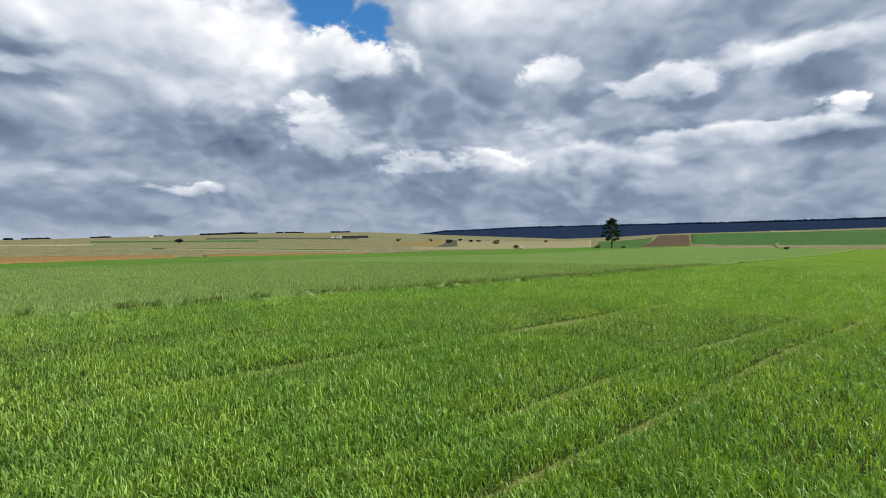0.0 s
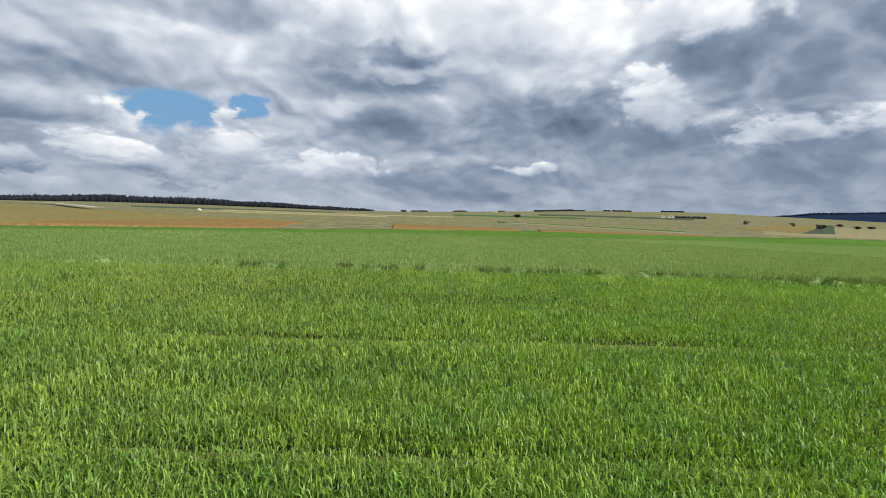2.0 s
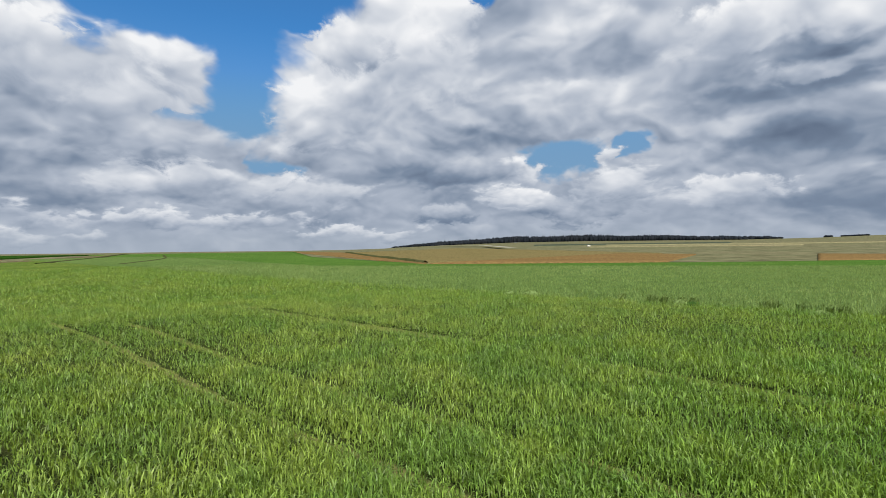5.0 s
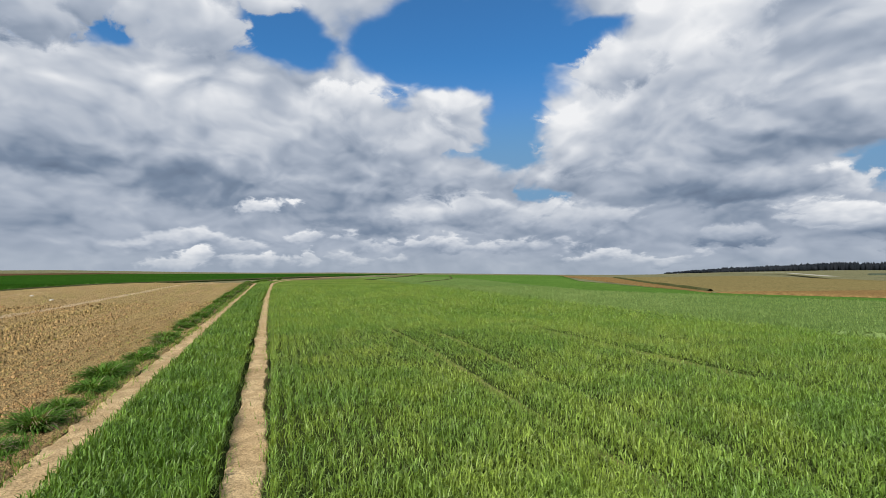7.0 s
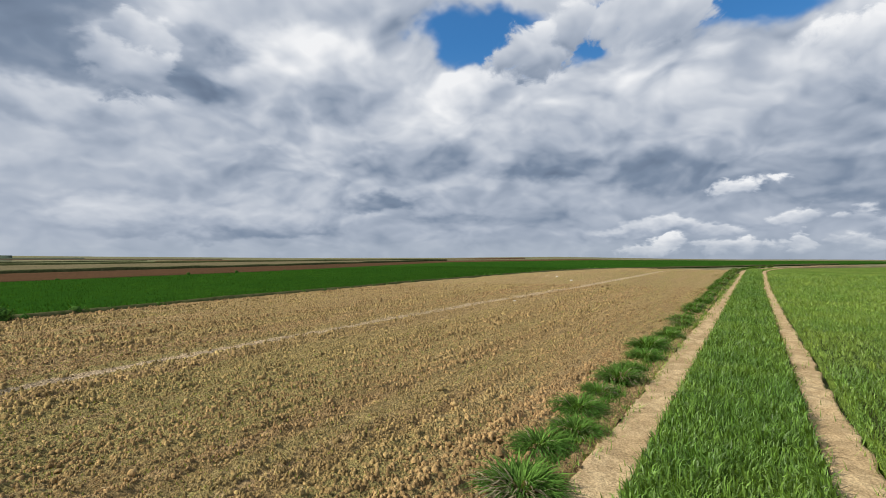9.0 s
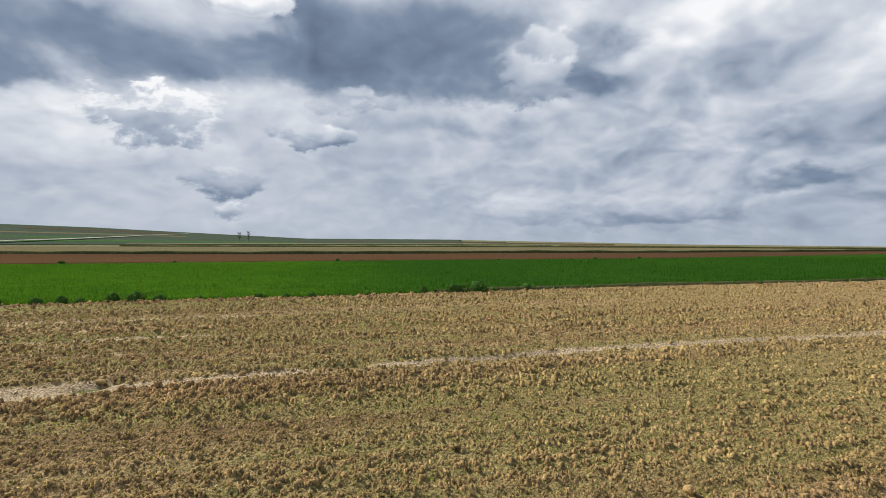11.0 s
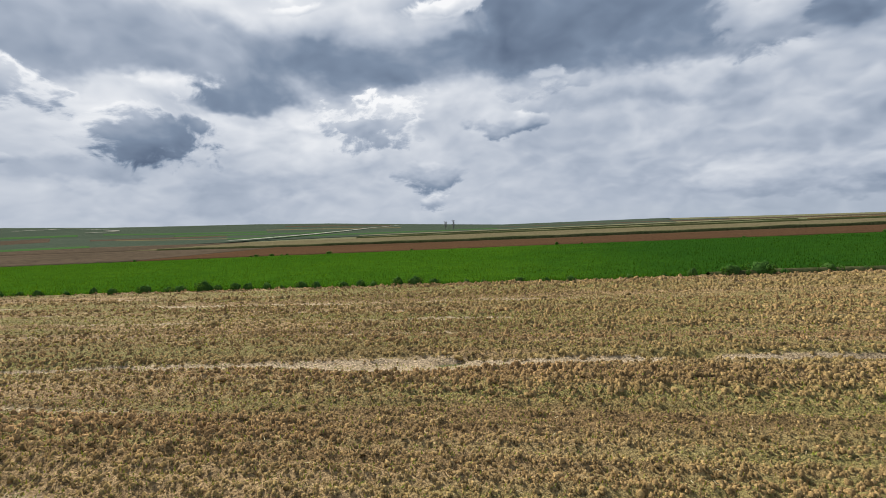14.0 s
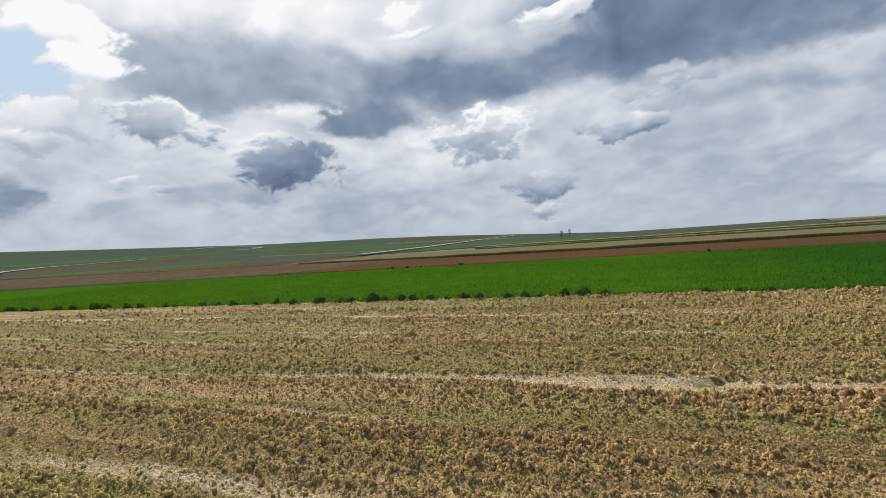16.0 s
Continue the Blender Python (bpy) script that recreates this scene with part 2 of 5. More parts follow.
    for h, e, w, t in GAPS:
        gap = g.math("MAXIMUM", gap, g.ramp(g.math("ADD", g.vec("LENGTH", away(h, e, w, t)), g.math("MULTIPLY", rag, 0.55)), 1.45, 0.70))
    # overhead the deck breaks up and lets the sun through
    gap = g.math("MAXIMUM", gap, g.ramp(g.math("ADD", g.math("DIVIDE", rise, 46.0), g.math("MULTIPLY", rag, -0.4)), 0.85, 1.25, high=0.7))
    tone = g.math("ADD", g.ramp(rise, 0.0, 14.0, low=0.50, high=0.60), shade)
    tone = g.math("ADD", tone, g.math("MULTIPLY", g.ramp(heading, 20.0, -20.0), -0.08))
    tone = g.math("ADD", tone, g.ramp(heading, 110.0, 190.0, high=0.12))
    cover = g.math("SUBTRACT", 1.0, gap)
    clouds = sorted([(e - t, h, e, w, t, k, 0) for h, e, w, t, k in SHEETS] + [(e - 0.5 * t + (20 if w < 6.5 and k < 0.7 else 0), h, e, w, t, k, 1) for h, e, w, t, k in HEAPS])
    for i, (_, h, e, w, t, k, heaped) in enumerate(clouds):
        if i % 30 == 29:  # each batch waits for the one before, which keeps the shader small
            moved = g.vec("ADD", moved, g.vec("SCALE", (1.0, 1.0, 0.0), scale=g.math("MULTIPLY", tone, 1e-6)))
        p = away(h, e, w, t)
        reach = g.math("ADD", g.vec("LENGTH", p), g.math("MULTIPLY", rag, -0.75 if heaped else -0.5))
        if heaped and w < 6.5:
            reach = g.math("SUBTRACT", reach, g.math("MULTIPLY", frill, 0.75))
        own = g.math("ADD", shade, k)
        if heaped:
            own = g.math("ADD", own, g.vec("DOT_PRODUCT", p, (0.0, 0.23, 0.0)))
            if h > 165 and k < 0.6 and t > 1.5:  # against the light the rims shine
                own = g.math("ADD", own, g.ramp(reach, 0.50, 1.05, high=0.36))
            there = g.ramp(reach, 1.22, 0.72) if 1.5 < t and w < 6.5 and h > 165 and k < 0.7 else g.ramp(reach, 1.28, 0.60)
            cover = g.math("MAXIMUM", cover, there)
        else:
            there = g.ramp(reach, 1.45, 0.50, high=0.94)
        tone = blend(there, tone, own)
    cover = g.ramp(cover, 0.05, 0.85)
    glow = g.ramp(g.vec("DOT_PRODUCT", way, tuple(SUN_DIR)), math.cos(radians(34)), math.cos(radians(12)))
    tone = g.math("ADD", tone, g.math("MULTIPLY", glow, 0.22))

    ramp = g.node("ShaderNodeValToRGB")
    g.put(tone, ramp.inputs[0])
    el = ramp.color_ramp.elements
    el[0].position, el[0].color = 0.0, (0.095, 0.132, 0.205, 1)
    el[1].position, el[1].color = 1.0, (0.92, 0.93, 0.95, 1)
    for pos, col in ((0.3, (0.205, 0.265, 0.365)), (0.55, (0.42, 0.475, 0.57)), (0.8, (0.68, 0.715, 0.775))):
        e = el.new(pos)
        e.color = (*col, 1)
    air = g.node("ShaderNodeTexSky", sky_type="NISHITA", sun_disc=False)
    air.sun_elevation, air.sun_rotation = radians(SUN_EL), radians(-SUN_AZ)
    blue = g.mix(0.06, g.vec("MINIMUM", g.vec("MULTIPLY", air.outputs[0], (0.026, 0.092, 0.145)), (0.34, 0.50, 0.70)), (0.35, 0.45, 0.58))
    blue = g.mix(g.ramp(rise, 24.0, 8.0, high=0.85), blue, (0.20, 0.33, 0.54))
    near_sun = g.ramp(g.vec("DOT_PRODUCT", way, tuple(SUN_DIR)), math.cos(radians(75)), math.cos(radians(30)))
    blue = g.mix(g.math("MULTIPLY", near_sun, 0.8), blue, (0.62, 0.72, 0.86))
    # towards the horizon the clouds pale into haze
    haze = g.ramp(rise, 2.5, 0.0)
    cloud = g.mix(g.math("MULTIPLY", haze, 0.40), ramp.outputs[0], (0.40, 0.46, 0.54))
    sky = g.mix(cover, blue, cloud)
    out = g.node("ShaderNodeOutputWorld")
    bg = g.node("ShaderNodeBackground")
    g.put(sky, bg.inputs[0])
    bg.inputs[1].default_value = 1.0
    g.put(bg.outputs[0], out.inputs[0])


build_sky()


# ---- materials ----
def material(name, colors, scales=(0.15, 6.0, 60.0), rough=0.9, bump=0.0, bump_scale=40.0, stretch=(1, 1, 1), leaf=0.0, island=0.0, gloss=0.0,
             contrast=(0.34, 0.66), drift=None):
    """Colours blended by noise at three scales (per metre); leaf: share of light let through; drift: tint of the west end; island: spread from piece to piece."""
    m = bpy.data.materials.new(name)
    m.use_nodes = True
    g = Nodes(m.node_tree)
    p = g.node("ShaderNodeTexCoord").outputs["Object"]
    q = g.vec("MULTIPLY", p, stretch)
    a, b, c = colors
    col = g.mix(g.ramp(g.noise(q, scales[0], 3.0), *contrast), a, b)
    col = g.mix(g.math("MULTIPLY", g.ramp(g.noise(q, scales[1], 4.0), *contrast), 0.6), col, c)
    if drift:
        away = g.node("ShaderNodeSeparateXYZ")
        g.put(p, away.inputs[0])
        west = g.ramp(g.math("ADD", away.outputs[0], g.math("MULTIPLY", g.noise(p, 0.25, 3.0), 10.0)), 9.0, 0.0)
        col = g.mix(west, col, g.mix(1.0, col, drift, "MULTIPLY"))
    fine = g.ramp(g.noise(p, scales[2], 3.0, 0.7), 0.25, 0.75, low=0.6, high=1.4)
    col = g.mix(1.0, col, fine, "MULTIPLY")
    if island:
        rnd = g.node("ShaderNodeNewGeometry").outputs["Random Per Island"]
        col = g.mix(1.0, col, g.ramp(rnd, 0.0, 1.0, False, 1 - island, 1 + island), "MULTIPLY")
    s = g.node("ShaderNodeBsdfPrincipled")
    g.put(col, s.inputs["Base Color"])
    s.inputs["Roughness"].default_value = rough
    s.inputs["Specular IOR Level"].default_value = gloss
    if bump:
        n = g.node("ShaderNodeBump")
        n.inputs["Strength"].default_value = bump
        n.inputs["Distance"].default_value = 0.05
        g.put(g.noise(p, bump_scale, 4.0, 0.65), n.inputs["Height"])
        g.put(n.outputs[0], s.inputs["Normal"])
    shader = s.outputs[0]
    if leaf:
        t = g.node("ShaderNodeBsdfTranslucent")
        g.put(g.mix(1.0, col, (1.6, 1.35, 0.5), "MULTIPLY"), t.inputs[0])
        mixer = g.node("ShaderNodeMixShader")
        mixer.inputs[0].default_value = leaf
        g.put(shader, mixer.inputs[1])
        g.put(t.outputs[0], mixer.inputs[2])
        shader = mixer.outputs[0]
    out = g.node("ShaderNodeOutputMaterial")
    g.put(shader, out.inputs[0])
    return m


LAND = material("hill_pasture", ((0.16, 0.152, 0.082), (0.185, 0.17, 0.097), (0.13, 0.138, 0.07)), (0.004, 0.03, 0.4), stretch=(1, 2.5, 1))
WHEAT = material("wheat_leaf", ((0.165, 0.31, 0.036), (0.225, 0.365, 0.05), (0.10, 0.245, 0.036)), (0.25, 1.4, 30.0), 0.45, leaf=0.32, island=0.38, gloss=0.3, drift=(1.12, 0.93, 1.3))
WHEAT_PALE = material("wheat_leaf_pale", ((0.195, 0.285, 0.093), (0.25, 0.33, 0.125), (0.135, 0.225, 0.07)), (0.1, 0.8, 30.0), 0.55, leaf=0.3, island=0.3)
WHEAT_DEEP = material("wheat_leaf_deep", ((0.135, 0.24, 0.036), (0.19, 0.295, 0.05), (0.085, 0.185, 0.03)), (0.25, 1.4, 30.0), 0.45, leaf=0.28, island=0.4, gloss=0.3)
CANOPY = material("wheat_canopy", ((0.11, 0.192, 0.024), (0.155, 0.23, 0.034), (0.072, 0.15, 0.024)), (0.25, 2.5, 12.0), 0.8, 1.0, 22.0, drift=(1.1, 0.95, 1.3))
CANOPY_PALE = material("young_wheat_canopy", ((0.118, 0.185, 0.05), (0.138, 0.203, 0.057), (0.094, 0.155, 0.041)), (0.06, 1.2, 9.0), 0.8, 1.0, 14.0)
CANOPY_DEEP = material("deep_green_crop", ((0.08, 0.16, 0.028), (0.098, 0.178, 0.034), (0.063, 0.135, 0.025)), (0.05, 0.6, 9.0), 0.8, 1.0, 10.0)
# In both barley materials the drift paints a cloud's shadow over the west end.
BARLEY = material("barley_canopy_shadowed_west", ((0.036, 0.096, 0.007), (0.047, 0.112, 0.008), (0.027, 0.078, 0.007)), (0.05, 0.9, 9.0), 0.7, 1.0, 9.0, drift=(0.62, 0.72, 1.1))
BARLEY_LEAF = material("barley_leaf_shadowed_west", ((0.044, 0.112, 0.009), (0.057, 0.132, 0.011), (0.033, 0.09, 0.009)), (0.1, 0.9, 30.0), 0.5, leaf=0.45, island=0.3, drift=(0.62, 0.72, 1.1))
CLOD = material("soil_clod", ((0.355, 0.224, 0.104), (0.35, 0.262, 0.104), (0.215, 0.14, 0.063)), (0.5, 3.0, 80.0), 0.95, 0.3, 120.0, stretch=(0.12, 1.5, 1), island=0.38)
TRACK = material("wheel_track_earth", ((0.50, 0.37, 0.205), (0.42, 0.30, 0.16), (0.30, 0.21, 0.11)), (1.6, 7.0, 60.0), 0.95, 0.55, 13.0, contrast=(0.40, 0.60))
SPROUT = material("seedling_leaf", ((0.2, 0.25, 0.045), (0.26, 0.28, 0.06), (0.15, 0.2, 0.04)), (0.3, 2.0, 30.0), 0.6, leaf=0.25, island=0.35)
STRAW = material("dry_straw", ((0.55, 0.45, 0.25), (0.6, 0.5, 0.3), (0.45, 0.36, 0.18)), (2.0, 8.0, 60.0), 0.7, island=0.3)
TUSSOCK = material("verge_grass", ((0.095, 0.195, 0.034), (0.15, 0.24, 0.05), (0.06, 0.145, 0.03)), (0.8, 4.0, 40.0), 0.5, leaf=0.25, island=0.5)
DRY = material("dead_grass", ((0.28, 0.24, 0.15), (0.34, 0.29, 0.18), (0.2, 0.17, 0.1)), (1.0, 5.0, 40.0), 0.8, leaf=0.15, island=0.3)
WEED = material("weed_leaf", ((0.07, 0.16, 0.03), (0.11, 0.20, 0.045), (0.05, 0.12, 0.03)), (0.8, 4.0, 40.0), 0.5, leaf=0.25, island=0.4)
RED_SOIL = material("red_ploughland", ((0.085, 0.047, 0.025), (0.103, 0.057, 0.029), (0.07, 0.041, 0.023)), (0.03, 0.4, 4.0), 0.95, stretch=(0.4, 1.5, 1))
BROWN = material("brown_fallow", ((0.205, 0.128, 0.05), (0.225, 0.145, 0.058), (0.165, 0.112, 0.046)), (0.02, 0.3, 3.0), 0.95, stretch=(0.4, 1.5, 1))
TAN = material("tan_fallow", ((0.19, 0.15, 0.062), (0.205, 0.165, 0.07), (0.155, 0.135, 0.055)), (0.02, 0.3, 3.0), 0.95, stretch=(0.4, 1.5, 1))
BEIGE = material("stubble_field", ((0.15, 0.125, 0.07), (0.14, 0.12, 0.062), (0.12, 0.105, 0.055)), (0.02, 0.2, 2.0), 0.95, stretch=(0.4, 1.5, 1))
PALE = material("pale_grass_strip", ((0.235, 0.21, 0.12), (0.21, 0.195, 0.105), (0.19, 0.175, 0.09)), (0.02, 0.2, 2.0), 0.95)
GREEN = material("distant_green_crop", ((0.052, 0.112, 0.034), (0.062, 0.122, 0.038), (0.043, 0.094, 0.031)), (0.01, 0.1, 1.0), 0.9)
# Olive grass, its colour greyed and blued to stand for aerial haze.
OLIVE = material("hazy_distant_olive_grass", ((0.06, 0.078, 0.052), (0.072, 0.088, 0.06), (0.05, 0.068, 0.047)), (0.01, 0.1, 1.0), 0.9)
UMBER = material("distant_bare_soil", ((0.085, 0.062, 0.042), (0.10, 0.075, 0.05), (0.07, 0.055, 0.036)), (0.01, 0.1, 1.0), 0.95)
CHALK = material("chalk_track", ((0.4, 0.38, 0.31), (0.36, 0.34, 0.28), (0.32, 0.3, 0.25)), (0.05, 0.3, 2.0), 0.95)
BANK = material("weedy_bank", ((0.07, 0.08, 0.03), (0.09, 0.09, 0.04), (0.05, 0.06, 0.02)), (0.2, 1.0, 5.0), 0.95)
# Dark woods with the blue of distance haze put into the base colour.
WOODS = material("hazy_far_woodland", ((0.014, 0.024, 0.05), (0.017, 0.027, 0.055), (0.011, 0.02, 0.043)), (0.005, 0.05, 0.4), 1.0)
COPSE = material("near_woodland", ((0.018, 0.022, 0.028), (0.025, 0.028, 0.033), (0.013, 0.017, 0.022)), (0.02, 0.2, 1.0), 1.0)
BRUSH = material("thorn_brush", ((0.085, 0.068, 0.045), (0.11, 0.085, 0.055), (0.06, 0.055, 0.035)), (0.5, 3.0, 20.0), 0.9, island=0.4)
BARK = material("bark", ((0.10, 0.07, 0.05), (0.13, 0.09, 0.06), (0.07, 0.05, 0.035)), (0.8, 4.0, 30.0), 0.95)
NEEDLES = material("pine_needles", ((0.025, 0.05, 0.018), (0.035, 0.065, 0.022), (0.018, 0.038, 0.015)), (0.5, 3.0, 20.0), 0.7, island=0.4)
TWIGS = material("bare_twigs", ((0.2, 0.19, 0.17), (0.22, 0.21, 0.19), (0.17, 0.16, 0.14)), (0.5, 3.0, 20.0), 0.9)
PLASTER = material("white_plaster", ((0.78, 0.77, 0.73), (0.74, 0.73, 0.69), (0.7, 0.69, 0.65)), (0.3, 2.0, 10.0), 0.85)
TILES = material("roof_tiles", ((0.35, 0.2, 0.14), (0.4, 0.24, 0.17), (0.3, 0.18, 0.12)), (0.3, 2.0, 10.0), 0.85)
GLASSY = material("dark_window", ((0.04, 0.05, 0.06), (0.05, 0.06, 0.07), (0.03, 0.04, 0.05)), (0.3, 2.0, 10.0), 0.2)
STONE = material("field_stone", ((0.6, 0.57, 0.5), (0.66, 0.63, 0.56), (0.5, 0.47, 0.4)), (2.0, 9.0, 50.0), 0.9)
# Earth under the wheat: the shade among the leaves is put into its colour.
FLOOR = material("shade_dark_earth_under_wheat", ((0.04, 0.055, 0.016), (0.055, 0.066, 0.02), (0.03, 0.045, 0.013)), (0.4, 2.0, 40.0), 0.95)
LINE = material("thin_yellow_wheat", ((0.18, 0.215, 0.05), (0.25, 0.245, 0.085), (0.12, 0.175, 0.04)), (0.8, 4.0, 40.0), 0.95, 0.8, 60.0)
STEEL = material("galvanised_steel", ((0.35, 0.36, 0.38), (0.4, 0.41, 0.42), (0.3, 0.31, 0.33)), (0.3, 2.0, 10.0), 0.5)

rng = np.random.default_rng(7)


# ---- shapes ----
def mesh_of(name, verts, faces, mats, index=None, smooth=False):
    """A mesh from an array of vertices and one of faces, all with as many corners."""
    verts, faces = np.asarray(verts, np.float32), np.asarray(faces, np.int32)
    n, k = faces.shape
    me = bpy.data.meshes.new(name)
    me.vertices.add(len(verts))
    me.vertices.foreach_set("co", verts.ravel())
    me.loops.add(n * k)
    me.loops.foreach_set("vertex_index", faces.ravel())
    me.polygons.add(n)
    me.polygons.foreach_set("loop_start", np.arange(0, n * k, k, dtype=np.int32))
    for m in mats:
        me.materials.append(m)
    if index is not None:
        me.polygons.foreach_set("material_index", np.asarray(index, np.int32))
    if smooth:
        me.polygons.foreach_set("use_smooth", np.ones(n, bool))
    me.update(calc_edges=True)
    return me


def lattice(nu, nv):
    i = np.arange((nu - 1) * (nv - 1))
    a = (i // (nv - 1)) * nv + i % (nv - 1)
    return np.stack([a, a + nv, a + nv + 1, a + 1], 1)


def hash2(ix, iy, seed):
    v = np.sin(ix * 127.1 + iy * 311.7 + seed * 74.7) * 43758.5453
    return v - np.floor(v)


def value_noise(x, y, seed=0):
    ix, iy = np.floor(x), np.floor(y)
    fx, fy = x - ix, y - iy
    fx, fy = fx * fx * (3 - 2 * fx), fy * fy * (3 - 2 * fy)
    a, b = hash2(ix, iy, seed), hash2(ix + 1, iy, seed)
    c, d = hash2(ix, iy + 1, seed), hash2(ix + 1, iy + 1, seed)
    return (a + (b - a) * fx) * (1 - fy) + (c + (d - c) * fx) * fy


def fractal(x, y, octaves=4, seed=0):
    total, amp, norm = 0.0, 1.0, 0.0
    for k in range(octaves):
        total = total + amp * value_noise(x * 2 ** k + 17 * k, y * 2 ** k - 9 * k, seed + k)
        norm += amp
        amp *= 0.5
    return total / norm


# ---- the lie of the land ----
# rise of the skyline above the eye, by heading, in degrees
SKYLINE = [(-114, 2.13), (-105, 2.0), (-95, 1.8), (-82.5, 1.67), (-75, 1.47), (-68, 1.3), (-64.5, 1.2), (-60, 0.9), (-54, 0.67), (-48, 0.85),
           (-40, 1.08), (-31, 1.35), (-21.6, 1.15), (-17, 1.0), (-13.5, 0.82), (-5, 0.46), (2.5, 0.15), (9, 0.0), (24, -0.02), (32, -0.10),
           (40, -0.35), (46.7, -0.62), (52, -0.98), (58, -1.1), (70, -0.9), (76, -0.9), (83, -0.72), (92, -0.85), (97, -0.7), (110, -0.46),
           (123, -0.56), (140, -0.50), (158, -0.22), (166, -0.07), (183, 0.02), (195, 0.63), (203, 1.05), (211, 1.29), (225, 1.47), (228, 1.59), (246, 2.13)]
SK_A, SK_E = np.array([a for a, e in SKYLINE]), np.array([e for a, e in SKYLINE])
EYE, RIDGE = 1.65, 1500.0


def height(x, y):
    """Height of the land: level round the eye, then up or down to a ridge, with a wooded range behind it."""
    x, y = np.asarray(x, float), np.asarray(y, float)
    r = np.hypot(x, y)
    az = np.degrees(np.arctan2(-x, y))
    az = np.where(az < -114, az + 360, az)
    sky = np.interp(az, SK_A, SK_E)
    top = EYE + RIDGE * np.tan(np.radians(sky))
    u = np.clip((r - 100) / (RIDGE - 100), 0, 1)
    z = top * u ** np.interp(sky, (-0.6, 0.3), (1.0, 1.6))
    z = z - np.clip(r - RIDGE, 0, 4000) * 0.012
    wood = np.interp(az, (-100, -82.5, -62, -50, -40, -33), (2.5, 2.28, 2.03, 1.8, 1.3, 0.4))
    rise = np.clip((r - 1700) / 1800, 0, 1)
    far = (3500 * np.tan(np.radians(wood)) + EYE) * rise * rise * (3 - 2 * rise)
    inside = np.clip((-33 - az) / 4, 0, 1) * np.clip((az + 112) / 6, 0, 1)
    return z + np.clip(far - z, 0, None) * inside * (rise > 0)


def build_ground():
    rad = np.concatenate([[0.0], np.geomspace(1.0, 90, 16), np.linspace(96, 400, 40), np.geomspace(410, 1480, 44), np.linspace(1500, 4600, 30)])
    ang = np.linspace(0, 2 * np.pi, 401)
    rr, aa = np.meshgrid(rad, ang, indexing="ij")
    x, y = -rr * np.sin(aa), rr * np.cos(aa)
    z = height(x, y) - 0.05 - 0.0007 * rr
    me = mesh_of("ground", np.stack([x, y, z], -1).reshape(-1, 3), lattice(*rr.shape), [LAND], smooth=True)
    return tagged(new("ground", me), "rolling dry pasture land reaching to the skyline", "ground", kind="structure")


build_ground()


def field(name, mat, corners, label, lift=0.02, nu=60, nv=8, category="field"):
    """A four-cornered field lying on the land."""
    a, b, c, d = [np.array(p, float) for p in corners]
    u, v = np.meshgrid(np.linspace(0, 1, nu), np.linspace(0, 1, nv), indexing="ij")
    u, v = u[..., None], v[..., None]
    p = (a * (1 - u) + b * u) * (1 - v) + (d * (1 - u) + c * u) * v
    r = np.hypot(p[..., 0], p[..., 1])
    z = height(p[..., 0], p[..., 1]) + lift * np.clip((r - 40) / 400, 0.12, 1) - np.clip(r - 100, 0, None) * 0.0001
    p = np.concatenate([p, z[..., None]], -1)
    # the rim runs out softly into the land
    q = np.pad(p, ((1, 1), (1, 1), (0, 0)), mode="edge")
    q[0], q[-1] = 1.3 * q[1] - 0.3 * q[2], 1.3 * q[-2] - 0.3 * q[-3]
    q[:, 0], q[:, -1] = 1.1 * q[:, 1] - 0.1 * q[:, 2], 1.1 * q[:, -2] - 0.1 * q[:, -3]
    for rim in (np.s_[0, :], np.s_[-1, :], np.s_[:, 0], np.s_[:, -1]):
        q[rim][..., 2] = q[rim][..., 2] - 0.15 - 0.0012 * np.hypot(q[rim][..., 0], q[rim][..., 1])
    me = mesh_of(name, q.reshape(-1, 3), lattice(*q.shape[:2]), [mat])
    return tagged(new(name, me), label, category, kind="structure")


def skirted(p, drop):
    """The same sheet with its rim turned down into the land."""
    p = np.pad(p, ((1, 1), (1, 1), (0, 0)), mode="edge")
    for rim in (np.s_[0, :], np.s_[-1, :], np.s_[:, 0], np.s_[:, -1]):
        p[rim][..., 2] -= drop
    return p


def line(points):
    xs, ys = np.array([p[0] for p in points], float), np.array([p[1] for p in points], float)
    order = np.argsort(xs)
    return lambda x: np.interp(x, xs[order], ys[order])


def strip(name, mat, x0, x1, low, high, label, step=1.0, ny=8, lift=0.0, relief=0.0, category="field"):
    """A field between two lines that run along x."""
    x = np.linspace(x0, x1, max(2, int(abs(x1 - x0) / step)))
    v = np.linspace(0, 1, ny)
    xx, vv = np.meshgrid(x, v, indexing="ij")
    yy = low(xx) * (1 - vv) + high(xx) * vv
    zz = height(xx, yy) + lift
    if relief:
        zz = zz + relief * (fractal(xx * 4, yy * 4, 4, 5) - 0.5)
    p = skirted(np.stack([xx, yy, zz], -1), 0.3)
    me = mesh_of(name, p.reshape(-1, 3), lattice(*p.shape[:2]), [mat])
    return tagged(new(name, me), label, category, kind="structure")


# lines that run along the drill rows, with the bend far off
bend = lambda x: 0.011 * np.clip(-45 - x, 0, None) ** 2
right_track = lambda x: -0.75 + 0.014 * np.maximum(x, -25) + bend(x)
left_track = lambda x: -2.30 + 0.004 * x + bend(x)
verge = lambda x: -2.74 + 0.008 * np.minimum(x, 0) + bend(x)
edge_n = line([(-90, 10.5), (-20, 11.8), (-9, 12.3), (4, 13.4), (14, 13.6), (37, 15.0), (60, 17.5), (200, 32)])
